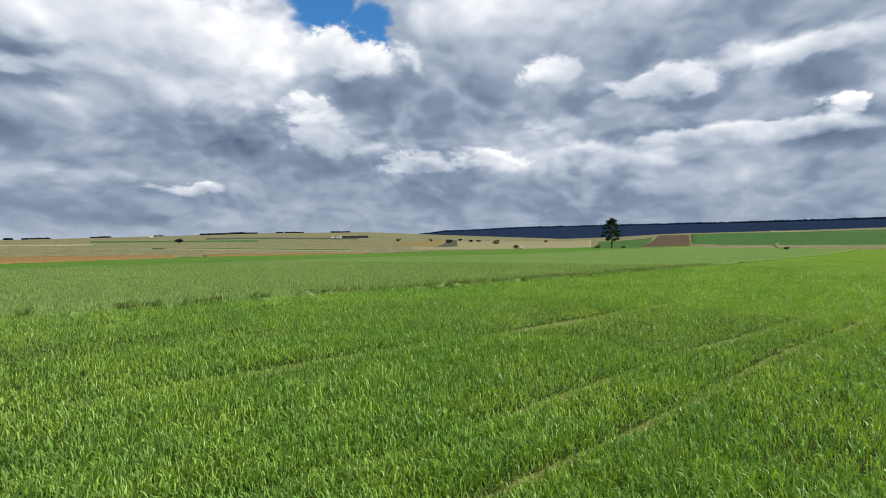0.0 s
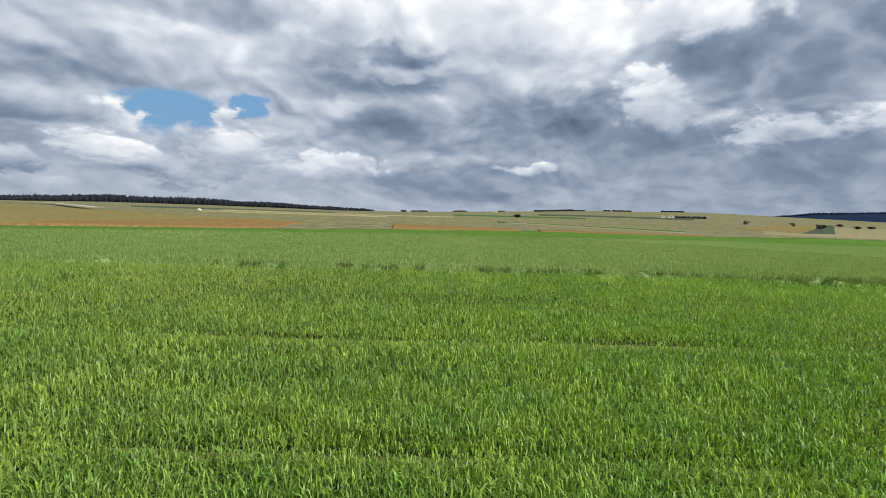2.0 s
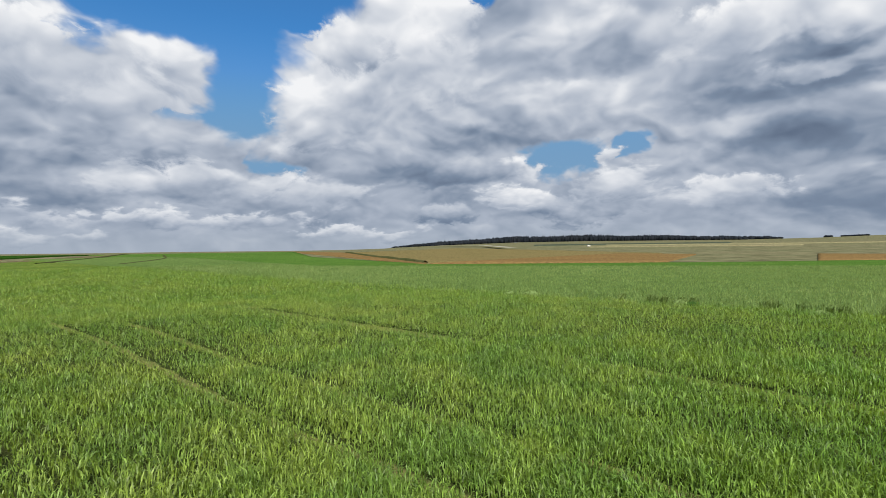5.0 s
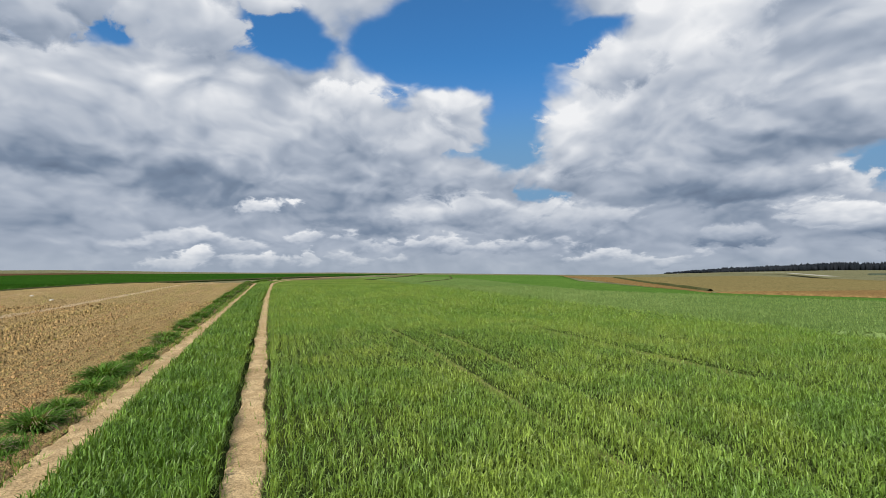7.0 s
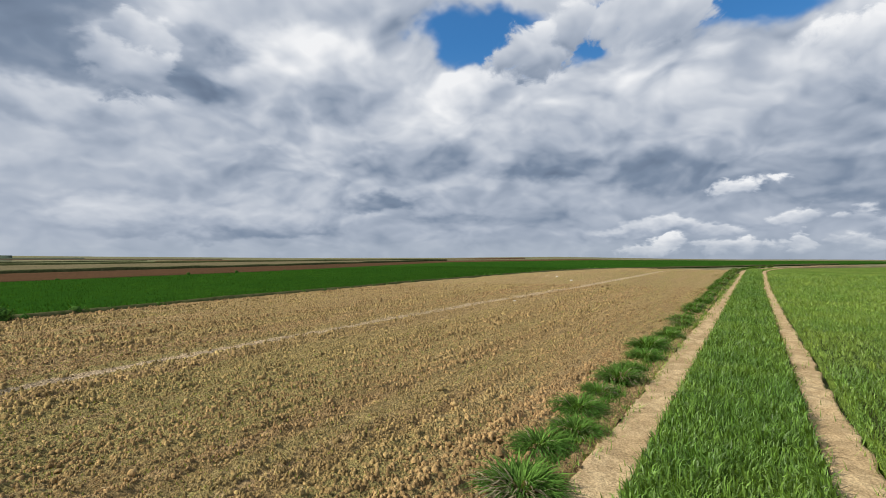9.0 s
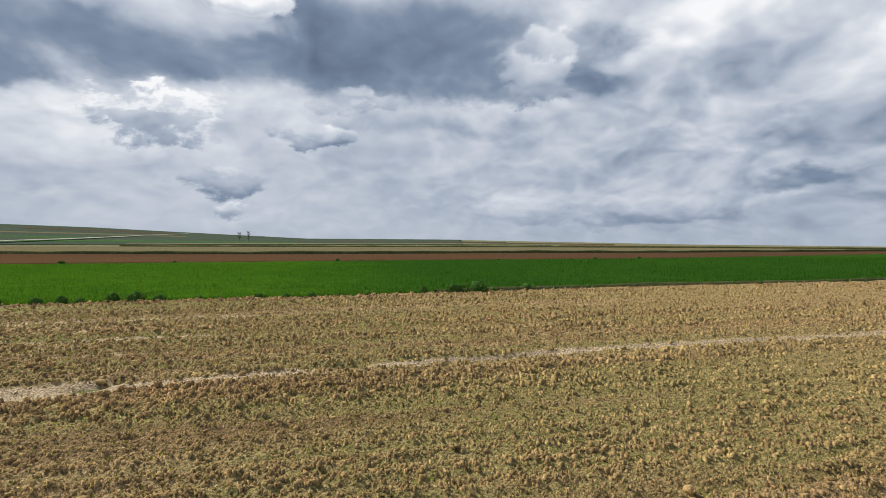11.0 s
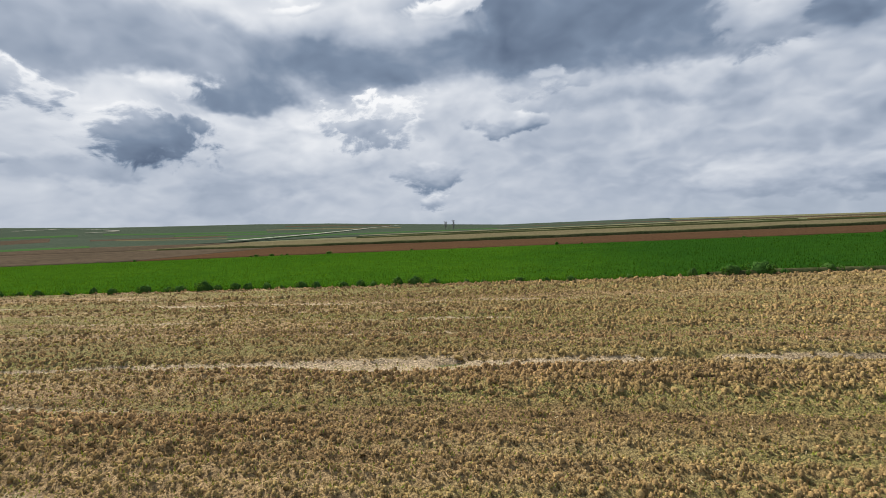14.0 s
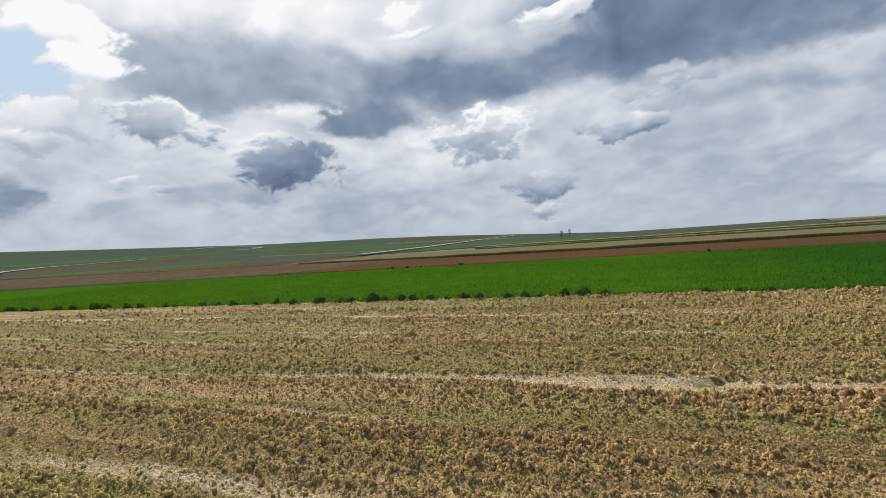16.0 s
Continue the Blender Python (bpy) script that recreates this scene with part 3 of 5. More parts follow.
dark_n = line([(-60, 24), (-30, 20), (-10, 32), (0, 38), (30, 50), (60, 52), (120, 75), (200, 95)])
green_n = line([(-110, 66), (-83, 52), (-51, 34), (-25, 27), (-7, 42), (-2, 47.6), (14, 60), (40, 67), (73, 87), (174, 117), (240, 140)])
edge_s = line([(120, -12.6), (31, -15.2), (9, -16.1), (0, -16.4), (-10, -17.2), (-25, -17.2), (-40, -16.4), (-47, -15.0), (-54, -10.5), (-62, -5), (-80, 7), (-110, 28)])
barley_s = line([(150, -25), (70, -32.7), (34, -36.3), (2, -38.2), (-28, -38.6), (-70, -46), (-104, -31), (-140, -8)])
brown_s = line([(150, -78), (74, -76), (30, -60), (3, -54.6), (-18, -55.4), (-41, -54), (-85, -56), (-130, -40)])
beige_s = line([(180, -122), (126, -125), (60, -112), (5, -100), (-35, -92), (-110, -74), (-140, -60)])

worn = lambda x, k, half: half + 0.09 * (fractal(x * 4.5, x * 0 + k, 4, k) - 0.5)

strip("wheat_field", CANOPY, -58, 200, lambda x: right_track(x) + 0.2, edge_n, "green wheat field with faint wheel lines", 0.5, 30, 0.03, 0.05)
# the strip's earth has the same shade painted into its colour
strip("wheat_strip_soil", FLOOR, -16, 12, lambda x: left_track(x) + 0.16, lambda x: right_track(x) - 0.15, "earth under a strip of wheat, darkened as shade", 0.5, 6, 0.035, 0.03, "soil")
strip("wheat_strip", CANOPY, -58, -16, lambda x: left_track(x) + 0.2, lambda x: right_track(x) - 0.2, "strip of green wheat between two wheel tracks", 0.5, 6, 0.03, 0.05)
strip("young_wheat_field", CANOPY_PALE, -75, 200, edge_n, dark_n, "paler blue-green field of young wheat", 1.0, 30, 0.04, 0.03)
strip("green_crop_field", CANOPY_DEEP, -110, 240, dark_n, green_n, "deeper green crop field", 1.5, 12, 0.0)
strip("wheel_track", TRACK, -75, 30, lambda x: right_track(x) - worn(x, 1, np.interp(x, (-14, -4), (0.11, 0.16))), lambda x: right_track(x) + worn(x, 2, np.interp(x, (-14, -4), (0.11, 0.16))), "pale bare earth wheel track", 0.08, 12, 0.045, 0.07, "track")
strip("wheel_track", TRACK, -75, 30, lambda x: left_track(x) - worn(x, 3, 0.20), lambda x: left_track(x) + worn(x, 4, 0.16), "pale bare earth wheel track beside the verge", 0.08, 12, 0.03, 0.06, "track")
strip("barley_field", BARLEY, -140, 150, barley_s, edge_s, "vivid green barley field, west end darkened for cloud shadow", 1.0, 24, 0.02, 0.05)
strip("ploughed_strip", UMBER, 34, 150, brown_s, barley_s, "grey-brown ploughed strip towards the hollow", 1.5, 8, 0.0)
strip("ploughed_strip", RED_SOIL, -130, 34, brown_s, barley_s, "reddish brown ploughed strip", 1.5, 8, 0.0)
strip("fallow_strip", UMBER, 70, 180, beige_s, brown_s, "dull brown fallow strip above the hollow", 2.0, 8, 0.0)
strip("stubble_strip", BEIGE, -140, 70, beige_s, brown_s, "beige stubble strip on the rise", 2.0, 8, 0.0)


def sector(name, mat, a0, a1, r0, r1, label, lift=0.0, category="field"):
    """A stretch of the far slopes between two headings and two distances."""
    a, r = np.meshgrid(np.radians(np.linspace(a0, a1, int(abs(a1 - a0) * 2) + 2)), np.geomspace(r0, r1, 50), indexing="ij")
    x, y = -r * np.sin(a), r * np.cos(a)
    z = height(x, y) + lift - 0.0003 * r
    p = skirted(np.stack([x, y, z], -1), 2.0)
    me = mesh_of(name, p.reshape(-1, 3), lattice(*p.shape[:2]), [mat])
    return tagged(new(name, me), label, category, kind="structure")


sector("far_slope", OLIVE, -195, -100, 150, 1497, "dark olive slope below the skyline, greyed for haze", 0.02)
sector("wooded_range", WOODS, -34, -110, 1900, 3600, "distant dark wooded range, haze blue in its colour", 4.0)


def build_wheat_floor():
    """Bare earth under the nearest wheat, its colour darkened for the shade between the blades."""
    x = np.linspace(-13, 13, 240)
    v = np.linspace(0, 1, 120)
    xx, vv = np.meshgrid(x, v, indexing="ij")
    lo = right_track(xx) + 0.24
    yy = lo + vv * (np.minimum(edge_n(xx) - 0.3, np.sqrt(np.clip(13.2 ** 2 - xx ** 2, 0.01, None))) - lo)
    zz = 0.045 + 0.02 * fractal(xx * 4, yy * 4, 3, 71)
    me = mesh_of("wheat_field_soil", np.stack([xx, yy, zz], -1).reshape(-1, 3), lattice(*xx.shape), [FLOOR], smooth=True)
    tagged(new("wheat_field_soil", me), "earth between the wheat plants, darkened as shade", "soil", kind="structure")


build_wheat_floor()

for c, half in ((2.12, 0.05), (3.02, 0.05), (5.85, 0.11)):
    mid = lambda x, c=c: c + 0.06 * np.sin(x * 0.7 + c)
    strip("old_wheel_line", LINE, -14, 14, lambda x: mid(x) - worn(x, 7, half), lambda x: mid(x) + worn(x, 8, half), "thin yellowish wheel line in the wheat", 0.1, 6, 0.075, 0.02, "track")


# ---- fields farther off ----
def ribbon(name, mat, points, width, label, lift=0.12, category="track", crown=0.0):
    """A narrow way or bank along a line on the land, crown metres high in its middle."""
    pts = [np.array(p, float) for p in points]
    dense = []
    for a, b in zip(pts[:-1], pts[1:]):
        n = max(3, int(np.linalg.norm(b - a) / max(width * 2, 2.5)))
        dense += [a + (b - a) * k / n for k in range(n)]
    dense = np.array(dense + [pts[-1]])
    for _ in range(4):
        dense[1:-1] = (dense[:-2] + 2 * dense[1:-1] + dense[2:]) / 4
    way = np.gradient(dense, axis=0)
    way /= np.linalg.norm(way, axis=1, keepdims=True)
    side = np.stack([-way[:, 1], way[:, 0]], 1)
    across = np.linspace(-1, 1, 7)
    wob = 1 + 0.5 * (fractal(np.arange(len(dense)) * 0.7, np.zeros(len(dense)), 3, 11) - 0.5)
    p = dense[:, None, :] + side[:, None, :] * (across[None, :, None] * width / 2 * wob[:, None, None])
    z = height(p[..., 0], p[..., 1]) + lift + crown * (1 - across[None, :] ** 2) * (0.6 + 0.8 * fractal(p[..., 0] * 0.9, p[..., 1] * 0.9, 3, 3))
    me = mesh_of(name, np.concatenate([p, z[..., None]], -1).reshape(-1, 3), lattice(len(dense), 7), [mat], smooth=True)
    return tagged(new(name, me), label, category, kind="structure")


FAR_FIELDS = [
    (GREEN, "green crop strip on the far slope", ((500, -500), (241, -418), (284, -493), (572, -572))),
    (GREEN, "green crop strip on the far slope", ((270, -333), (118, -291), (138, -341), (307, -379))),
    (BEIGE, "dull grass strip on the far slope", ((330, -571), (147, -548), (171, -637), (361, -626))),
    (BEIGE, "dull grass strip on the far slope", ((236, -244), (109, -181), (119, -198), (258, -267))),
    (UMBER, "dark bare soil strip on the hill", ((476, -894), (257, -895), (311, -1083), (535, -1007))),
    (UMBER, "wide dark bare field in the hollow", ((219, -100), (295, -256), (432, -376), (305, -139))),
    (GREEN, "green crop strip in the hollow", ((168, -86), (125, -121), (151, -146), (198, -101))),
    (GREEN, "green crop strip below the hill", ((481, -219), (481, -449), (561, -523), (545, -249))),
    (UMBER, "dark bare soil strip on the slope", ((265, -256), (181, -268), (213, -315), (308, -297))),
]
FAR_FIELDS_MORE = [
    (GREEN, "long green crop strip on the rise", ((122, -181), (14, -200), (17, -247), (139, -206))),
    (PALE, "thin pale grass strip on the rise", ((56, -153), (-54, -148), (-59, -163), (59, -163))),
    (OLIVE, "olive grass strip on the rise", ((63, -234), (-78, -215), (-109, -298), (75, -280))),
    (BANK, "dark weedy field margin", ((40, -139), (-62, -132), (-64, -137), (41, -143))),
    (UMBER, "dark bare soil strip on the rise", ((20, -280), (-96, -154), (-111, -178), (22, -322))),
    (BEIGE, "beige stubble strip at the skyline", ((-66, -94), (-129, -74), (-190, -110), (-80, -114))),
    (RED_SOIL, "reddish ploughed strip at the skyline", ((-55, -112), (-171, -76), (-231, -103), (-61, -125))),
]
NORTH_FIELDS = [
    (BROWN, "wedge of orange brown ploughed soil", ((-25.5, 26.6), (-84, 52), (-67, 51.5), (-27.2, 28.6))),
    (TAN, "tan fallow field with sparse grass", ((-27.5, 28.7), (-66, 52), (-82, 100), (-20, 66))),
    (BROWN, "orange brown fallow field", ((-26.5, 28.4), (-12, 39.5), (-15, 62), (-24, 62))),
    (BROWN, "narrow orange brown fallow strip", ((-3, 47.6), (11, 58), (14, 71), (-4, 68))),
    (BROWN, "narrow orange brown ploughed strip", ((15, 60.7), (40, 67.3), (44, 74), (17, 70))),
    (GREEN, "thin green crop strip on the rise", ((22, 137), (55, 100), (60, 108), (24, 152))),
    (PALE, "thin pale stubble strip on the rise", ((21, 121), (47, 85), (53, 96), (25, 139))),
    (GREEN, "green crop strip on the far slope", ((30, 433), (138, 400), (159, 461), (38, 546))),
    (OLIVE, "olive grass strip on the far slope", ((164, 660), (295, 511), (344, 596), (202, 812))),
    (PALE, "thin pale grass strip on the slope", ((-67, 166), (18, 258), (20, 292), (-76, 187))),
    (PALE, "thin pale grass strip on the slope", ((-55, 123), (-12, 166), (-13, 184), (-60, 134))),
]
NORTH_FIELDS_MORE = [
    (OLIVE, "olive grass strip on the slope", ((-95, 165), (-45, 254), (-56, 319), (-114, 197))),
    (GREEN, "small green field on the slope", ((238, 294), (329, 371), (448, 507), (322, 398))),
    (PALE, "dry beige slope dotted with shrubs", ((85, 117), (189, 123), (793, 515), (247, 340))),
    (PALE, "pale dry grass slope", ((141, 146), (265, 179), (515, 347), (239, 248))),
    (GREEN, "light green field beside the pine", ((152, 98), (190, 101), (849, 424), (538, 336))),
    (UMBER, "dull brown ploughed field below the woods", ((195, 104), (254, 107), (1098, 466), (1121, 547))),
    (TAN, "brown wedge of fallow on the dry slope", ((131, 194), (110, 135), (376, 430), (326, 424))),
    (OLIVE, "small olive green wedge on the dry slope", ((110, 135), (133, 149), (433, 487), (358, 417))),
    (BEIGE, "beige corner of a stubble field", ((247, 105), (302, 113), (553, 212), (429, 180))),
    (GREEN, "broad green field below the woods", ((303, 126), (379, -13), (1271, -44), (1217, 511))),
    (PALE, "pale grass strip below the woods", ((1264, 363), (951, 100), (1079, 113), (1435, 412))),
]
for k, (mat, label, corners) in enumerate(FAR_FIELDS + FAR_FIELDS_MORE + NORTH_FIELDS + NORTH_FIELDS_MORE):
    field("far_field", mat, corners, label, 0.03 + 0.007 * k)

field("stubble_field", BEIGE, ((-57.5, 0.8), (-72, 15), (-112, 36), (-90, 22)), "beige stubble beyond the bend of the track", 0.03)
field("green_crop_field", CANOPY_DEEP, ((-72, 15), (-50, 24), (-84, 51), (-112, 36)), "deeper green crop field at the skyline", 0.02)
field("wheat_field", CANOPY, ((-58, -1.2), (-57.5, 0.8), (-72, 15), (-60, 11)), "green wheat at the end of the field", 0.02)
ribbon("field_bank", BANK, ((-27.2, 28.5), (-45, 38.2), (-66, 51)), 0.4, "dark weedy bank between two fields", 0.0, "bank", 0.2)
ribbon("field_bank", BANK, ((-57, 9), (-72, 17), (-101, 29)), 0.35, "dark weedy bank between two fields", 0.0, "bank", 0.12)
ribbon("field_bank", BANK, ((-48, 13), (-60, 21), (-81, 28)), 0.3, "dark weedy bank in the green field", 0.0, "bank", 0.1)
ribbon("field_bank", BANK, [(x, float(brown_s(x))) for x in (-85, -60, -41, -18, 3, 20, 32, 60)], 0.5, "dark weedy bank above ploughed soil", 0.0, "bank", 0.3)
ribbon("field_bank", BANK, [(x, float(beige_s(x))) for x in (-110, -70, -35, 5, 40)], 0.8, "dark weedy bank on the rise", 0.0, "bank", 0.3)
ribbon("field_bank", BANK, [(x, float(edge_s(x)) - 0.05) for x in (-80, -62, -54, -47, -40, -25, -15, -8, -3)], 0.4, "low weedy bank along the barley edge", 0.0, "bank", 0.13)
ribbon("chalk_road", CHALK, ((81, -123), (102, -212), (190, -560), (288, -1081)), 4.5, "pale unpaved road climbing the slope", 0.5)
ribbon("chalk_road", CHALK, ((250, -110), (311, -142), (370, -191), (426, -301)), 4.0, "pale unpaved road in the hollow", 0.5)
ribbon("chalk_road", CHALK, ((880, -700), (991, -905), (850, -850), (707, -742), (640, -610)), 7.0, "pale winding road on the hill", 0.8)
ribbon("chalk_road", CHALK, ((-201, 229), (-110, 150), (-55, 85)), 2.2, "pale field path on the slope", 0.4)
ribbon("dry_gully", PALE, ((230, 62), (300, 83), (362, 98), (400, 110)), 0.9, "pale eroded gully in a green field", 0.5, "gully")


# ---- tilled field ----
WASH = line([(40, -6.5), (12, -7.6), (6.1, -8.2), (2.95, -8.5), (1, -8.65), (-2.4, -8.95), (-5, -9.05), (-14, -9.0), (-23, -8.5), (-45, -8.3), (-60, -1)])


ROW = 2 * np.pi / 0.27  # drill rows


def lumps_of(x, y, cell, seed):
    """Rounded lumps of uneven size, about one to each cell."""
    x, y = x / cell, y / cell
    ix, iy = np.floor(x), np.floor(y)
    best = np.zeros_like(x)
    for i in (-1, 0, 1):
        for j in (-1, 0, 1):
            cx, cy = ix + i, iy + j
            px, py = cx + hash2(cx, cy, seed), cy + hash2(cx, cy, seed + 5)
            size = 0.35 + 0.55 * hash2(cx, cy, seed + 9) ** 1.5
            tilt = (hash2(cx, cy, seed + 11) - 0.5) * (x - px) + (hash2(cx, cy, seed + 13) - 0.5) * (y - py)
            d = np.hypot(x - px, (y - py) * 1.15) / size
            best = np.maximum(best, np.clip(1.15 - d * d, 0, 0.8) * size + np.where(d < 1, tilt * 0.8, 0))
    return best * cell


def soil_shape(x, y):
    """Relief of the tilled soil, and how much of it is washed silt."""
    off = y - WASH(x) + 0.22 * (fractal(x * 0.8, y * 0.8, 3, 21) - 0.5)
    wide = 0.06 + 0.24 * np.exp(-((x - 3.0) / 1.3) ** 2) + 0.14 * fractal(x * 0.5, x * 0 + 3, 3, 8) + 0.26 * np.clip(-3 - x, 0, 8) / 8
    silt = np.clip(1.3 - np.abs(off) / wide, 0, 1)
    silt = silt * (1 - 0.42 * np.clip((-3 - x) / 4, 0, 1))
    for c, spread, amount in ((-5.4, 0.2, 0.5), (-13.2, 0.3, 0.6), (-11.2, 0.16, 0.6), (-6.9, 0.13, 0.5), (-4.0, 0.18, 0.7), (-10.1, 0.12, 0.55), (-12.2, 0.1, 0.5), (-14.6, 0.2, 0.55)):
        lane = y - c - 0.02 * x + 0.5 * (fractal(x * 0.35, y * 0.5, 3, int(-c * 3)) - 0.5)
        patchy = np.clip(3.0 * fractal(x * 0.45 + c, y * 1.5, 4, 31) - 0.9, 0, 1)
        amount = amount * np.clip(0.45 + x / 4, 0.6 if c < -6 else 0.3, 1)
        silt = np.maximum(silt, 1.25 * amount * patchy * np.clip(1.3 - np.abs(lane) / spread, 0, 1))
    fan = np.clip(2.4 * fractal(x * 0.3 + 5, y * 1.4, 4, 77) - 1.3, 0, 1) * np.clip((x * -0.25 + 0.6), 0, 1)
    silt = np.maximum(silt, 0.4 * fan)
    r = np.hypot(x - 0.8, y + 2.4)
    near = np.clip((10 - r) / 4, 0, 1)
    rough = (0.55 + 0.9 * fractal(x * 0.12, y * 1.3, 3, 49)) * (1 - 0.85 * silt)
    fine = 0.75 * lumps_of(x + 0.02 * fractal(x * 8, y * 8, 2, 3), y, 0.085, 41) + 0.6 * lumps_of(x, y, 0.052, 57)
    coarse = 0.30 * lumps_of(x, y, 0.15, 63) + 0.40 * lumps_of(x, y, 0.10, 67)
    z = 0.01 + (0.85 * fine * near + coarse * (1 - near)) * rough + 0.03 * (fractal(x * 0.6, y * 2.0, 3, 45) - 0.5) - 0.02 * silt + 0.013 * np.sin(ROW * (y + 0.03 * np.sin(x * 0.3))) * (1 - silt)
    # the small scarp that running water has cut into the silt
    run = np.where(x > -0.5, -8.97 + 0.36 / (1 + np.exp(-np.clip(x - 2.5, -4, 4) * 8)), WASH(x) - 0.05) + 0.06 * (fractal(x * 6, x * 0, 3, 9) - 0.5)
    reach = np.clip((3.0 - x) * 4, 0, 1) * np.clip((x - 1.2) * 1.5, 0, 1)
    reach = np.maximum(reach, np.clip(5 * fractal(x * 0.9, x * 0 + 2, 3, 19) - 2.3, 0, 0.9) * np.clip((14 - np.abs(x)) / 3, 0, 1))
    down = y - run
    z = z - 0.085 * reach / (1 + np.exp(-np.clip(down / 0.008, -30, 30))) * np.exp(-np.clip(down, 0, None) / 0.16)
    return z, silt


def soil_material():
    m = bpy.data.materials.new("tilled_soil_and_silt")
    m.use_nodes = True
    g = Nodes(m.node_tree)
    p = g.node("ShaderNodeTexCoord").outputs["Object"]
    q = g.vec("MULTIPLY", p, (0.45, 1.6, 1.0))
    at = g.node("ShaderNodeAttribute", attribute_name="silt")
    brown = g.mix(g.ramp(g.noise(g.vec("MULTIPLY", p, (0.07, 1.5, 1.0)), 1.2, 5.0, 0.6), 0.44, 0.57), (0.26, 0.168, 0.074), (0.42, 0.285, 0.138))
    green = g.math("MULTIPLY", g.ramp(g.noise(g.vec("MULTIPLY", p, (0.10, 1.0, 1.0)), 0.9, 4.0, 0.6), 0.42, 0.57), 0.90)
    brown = g.mix(green, brown, (0.27, 0.232, 0.078))
    dry = g.node("ShaderNodeSeparateXYZ")
    g.put(p, dry.inputs[0])
    dry = g.ramp(g.math("ADD", dry.outputs[0], g.math("MULTIPLY", g.noise(p, 0.3), 8.0)), 4.0, -7.0)
    brown = g.mix(g.math("MULTIPLY", dry, 0.75), brown, (0.36, 0.25, 0.105))
    pale = g.mix(g.ramp(g.noise(q, 3.0, 4.0), 0.3, 0.7), (0.46, 0.34, 0.20), (0.56, 0.43, 0.275))
    edge = g.math("ADD", at.outputs["Fac"], g.math("MULTIPLY", g.math("SUBTRACT", g.noise(p, 14.0, 4.0, 0.7), 0.5), 0.7))
    col = g.mix(g.ramp(edge, 0.25, 0.7), brown, pale)
    col = g.mix(1.0, col, g.ramp(g.noise(p, 38.0, 5.0, 0.75), 0.30, 0.70, low=0.30, high=1.75), "MULTIPLY")
    s = g.node("ShaderNodeBsdfPrincipled")
    g.put(col, s.inputs["Base Color"])
    s.inputs["Roughness"].default_value, s.inputs["Specular IOR Level"].default_value = 0.95, 0.15
    n = g.node("ShaderNodeBump")
    n.inputs["Strength"].default_value, n.inputs["Distance"].default_value = 1.0, 0.06
    g.put(g.noise(p, 45.0, 4.0, 0.65), n.inputs["Height"])
    g.put(n.outputs[0], s.inputs["Normal"])
    out = g.node("ShaderNodeOutputMaterial")
    g.put(s.outputs[0], out.inputs[0])
    return m


def build_tilled_field():
    side = np.cumsum(np.geomspace(0.052, 1.2, 120))
    x = np.concatenate([-6.5 - side[::-1], np.arange(-6.5, 8, 0.05), 8 + side])
    x = x[(x > -78) & (x < 70)]
    v = np.concatenate([np.linspace(0, 0.5, 150), 0.5 + np.cumsum(np.geomspace(0.002, 0.009, 80)) / np.sum(np.geomspace(0.002, 0.009, 80)) * 0.5])
    xx, vv = np.meshgrid(x, v, indexing="ij")
    lo, hi = verge(xx) + 0.27, edge_s(xx) + 0.05
    yy = lo * (1 - vv) + hi * vv
    z, silt = soil_shape(xx, yy)
    me = mesh_of("tilled_field", np.stack([xx, yy, z], -1).reshape(-1, 3), lattice(*xx.shape), [soil_material()])
    a = me.attributes.new("silt", "FLOAT", "POINT")
    a.data.foreach_set("value", silt.astype(np.float32).ravel())
    return tagged(new("tilled_field", me), "brown tilled soil field with pale washed streaks", "field", kind="structure")


build_tilled_field()


def build_clods():
    """Loose clods of earth over the tilled field."""
    base = bmesh.new()
    bmesh.ops.create_icosphere(base, subdivisions=1, radius=1.0)
    base.verts.index_update()
    ball = np.array([v.co for v in base.verts])
    tris = np.array([[v.index for v in f.verts] for f in base.faces])
    base.free()
    n = 2600
    x = np.where(rng.random(n) < 0.65, rng.normal(1.0, 4.5, n), rng.uniform(-22, 20, n))
    y = -3.15 - (rng.random(n) ** 1.6) * 12.8
    keep = (y < verge(x) - 0.3) & (y > edge_s(x) + 0.3)
    _, silt = soil_shape(x, y)
    keep &= rng.random(n) > silt * 1.3
    x, y = x[keep], y[keep]
    n = len(x)
    far = np.hypot(x - 1.5, y + 3)
    size = (0.014 + 0.026 * rng.random(n) ** 3) * np.clip(far / 6, 0.8, 1.0)
    z, _ = soil_shape(x, y)
    turn = rng.uniform(0, 2 * np.pi, n)
    shape = ball[None] * (1 + 0.28 * rng.standard_normal((n, len(ball), 1)))
    shape = shape * (size[:, None] * rng.uniform(0.8, 1.5, (n, 3)) * (1, 1, 0.7))[:, None, :]
    c, s = np.cos(turn)[:, None], np.sin(turn)[:, None]
    v = np.stack([shape[..., 0] * c - shape[..., 1] * s + x[:, None], shape[..., 0] * s + shape[..., 1] * c + y[:, None],
                  shape[..., 2] + (z + size * 0.25)[:, None]], -1)
    faces = tris[None] + (np.arange(n) * len(ball))[:, None, None]
    me = mesh_of("soil_clods", v.reshape(-1, 3), faces.reshape(-1, 3), [CLOD])
    return tagged(new("soil_clods", me), "loose brown clods on the tilled soil", "soil clods", kind="stuff")


build_clods()


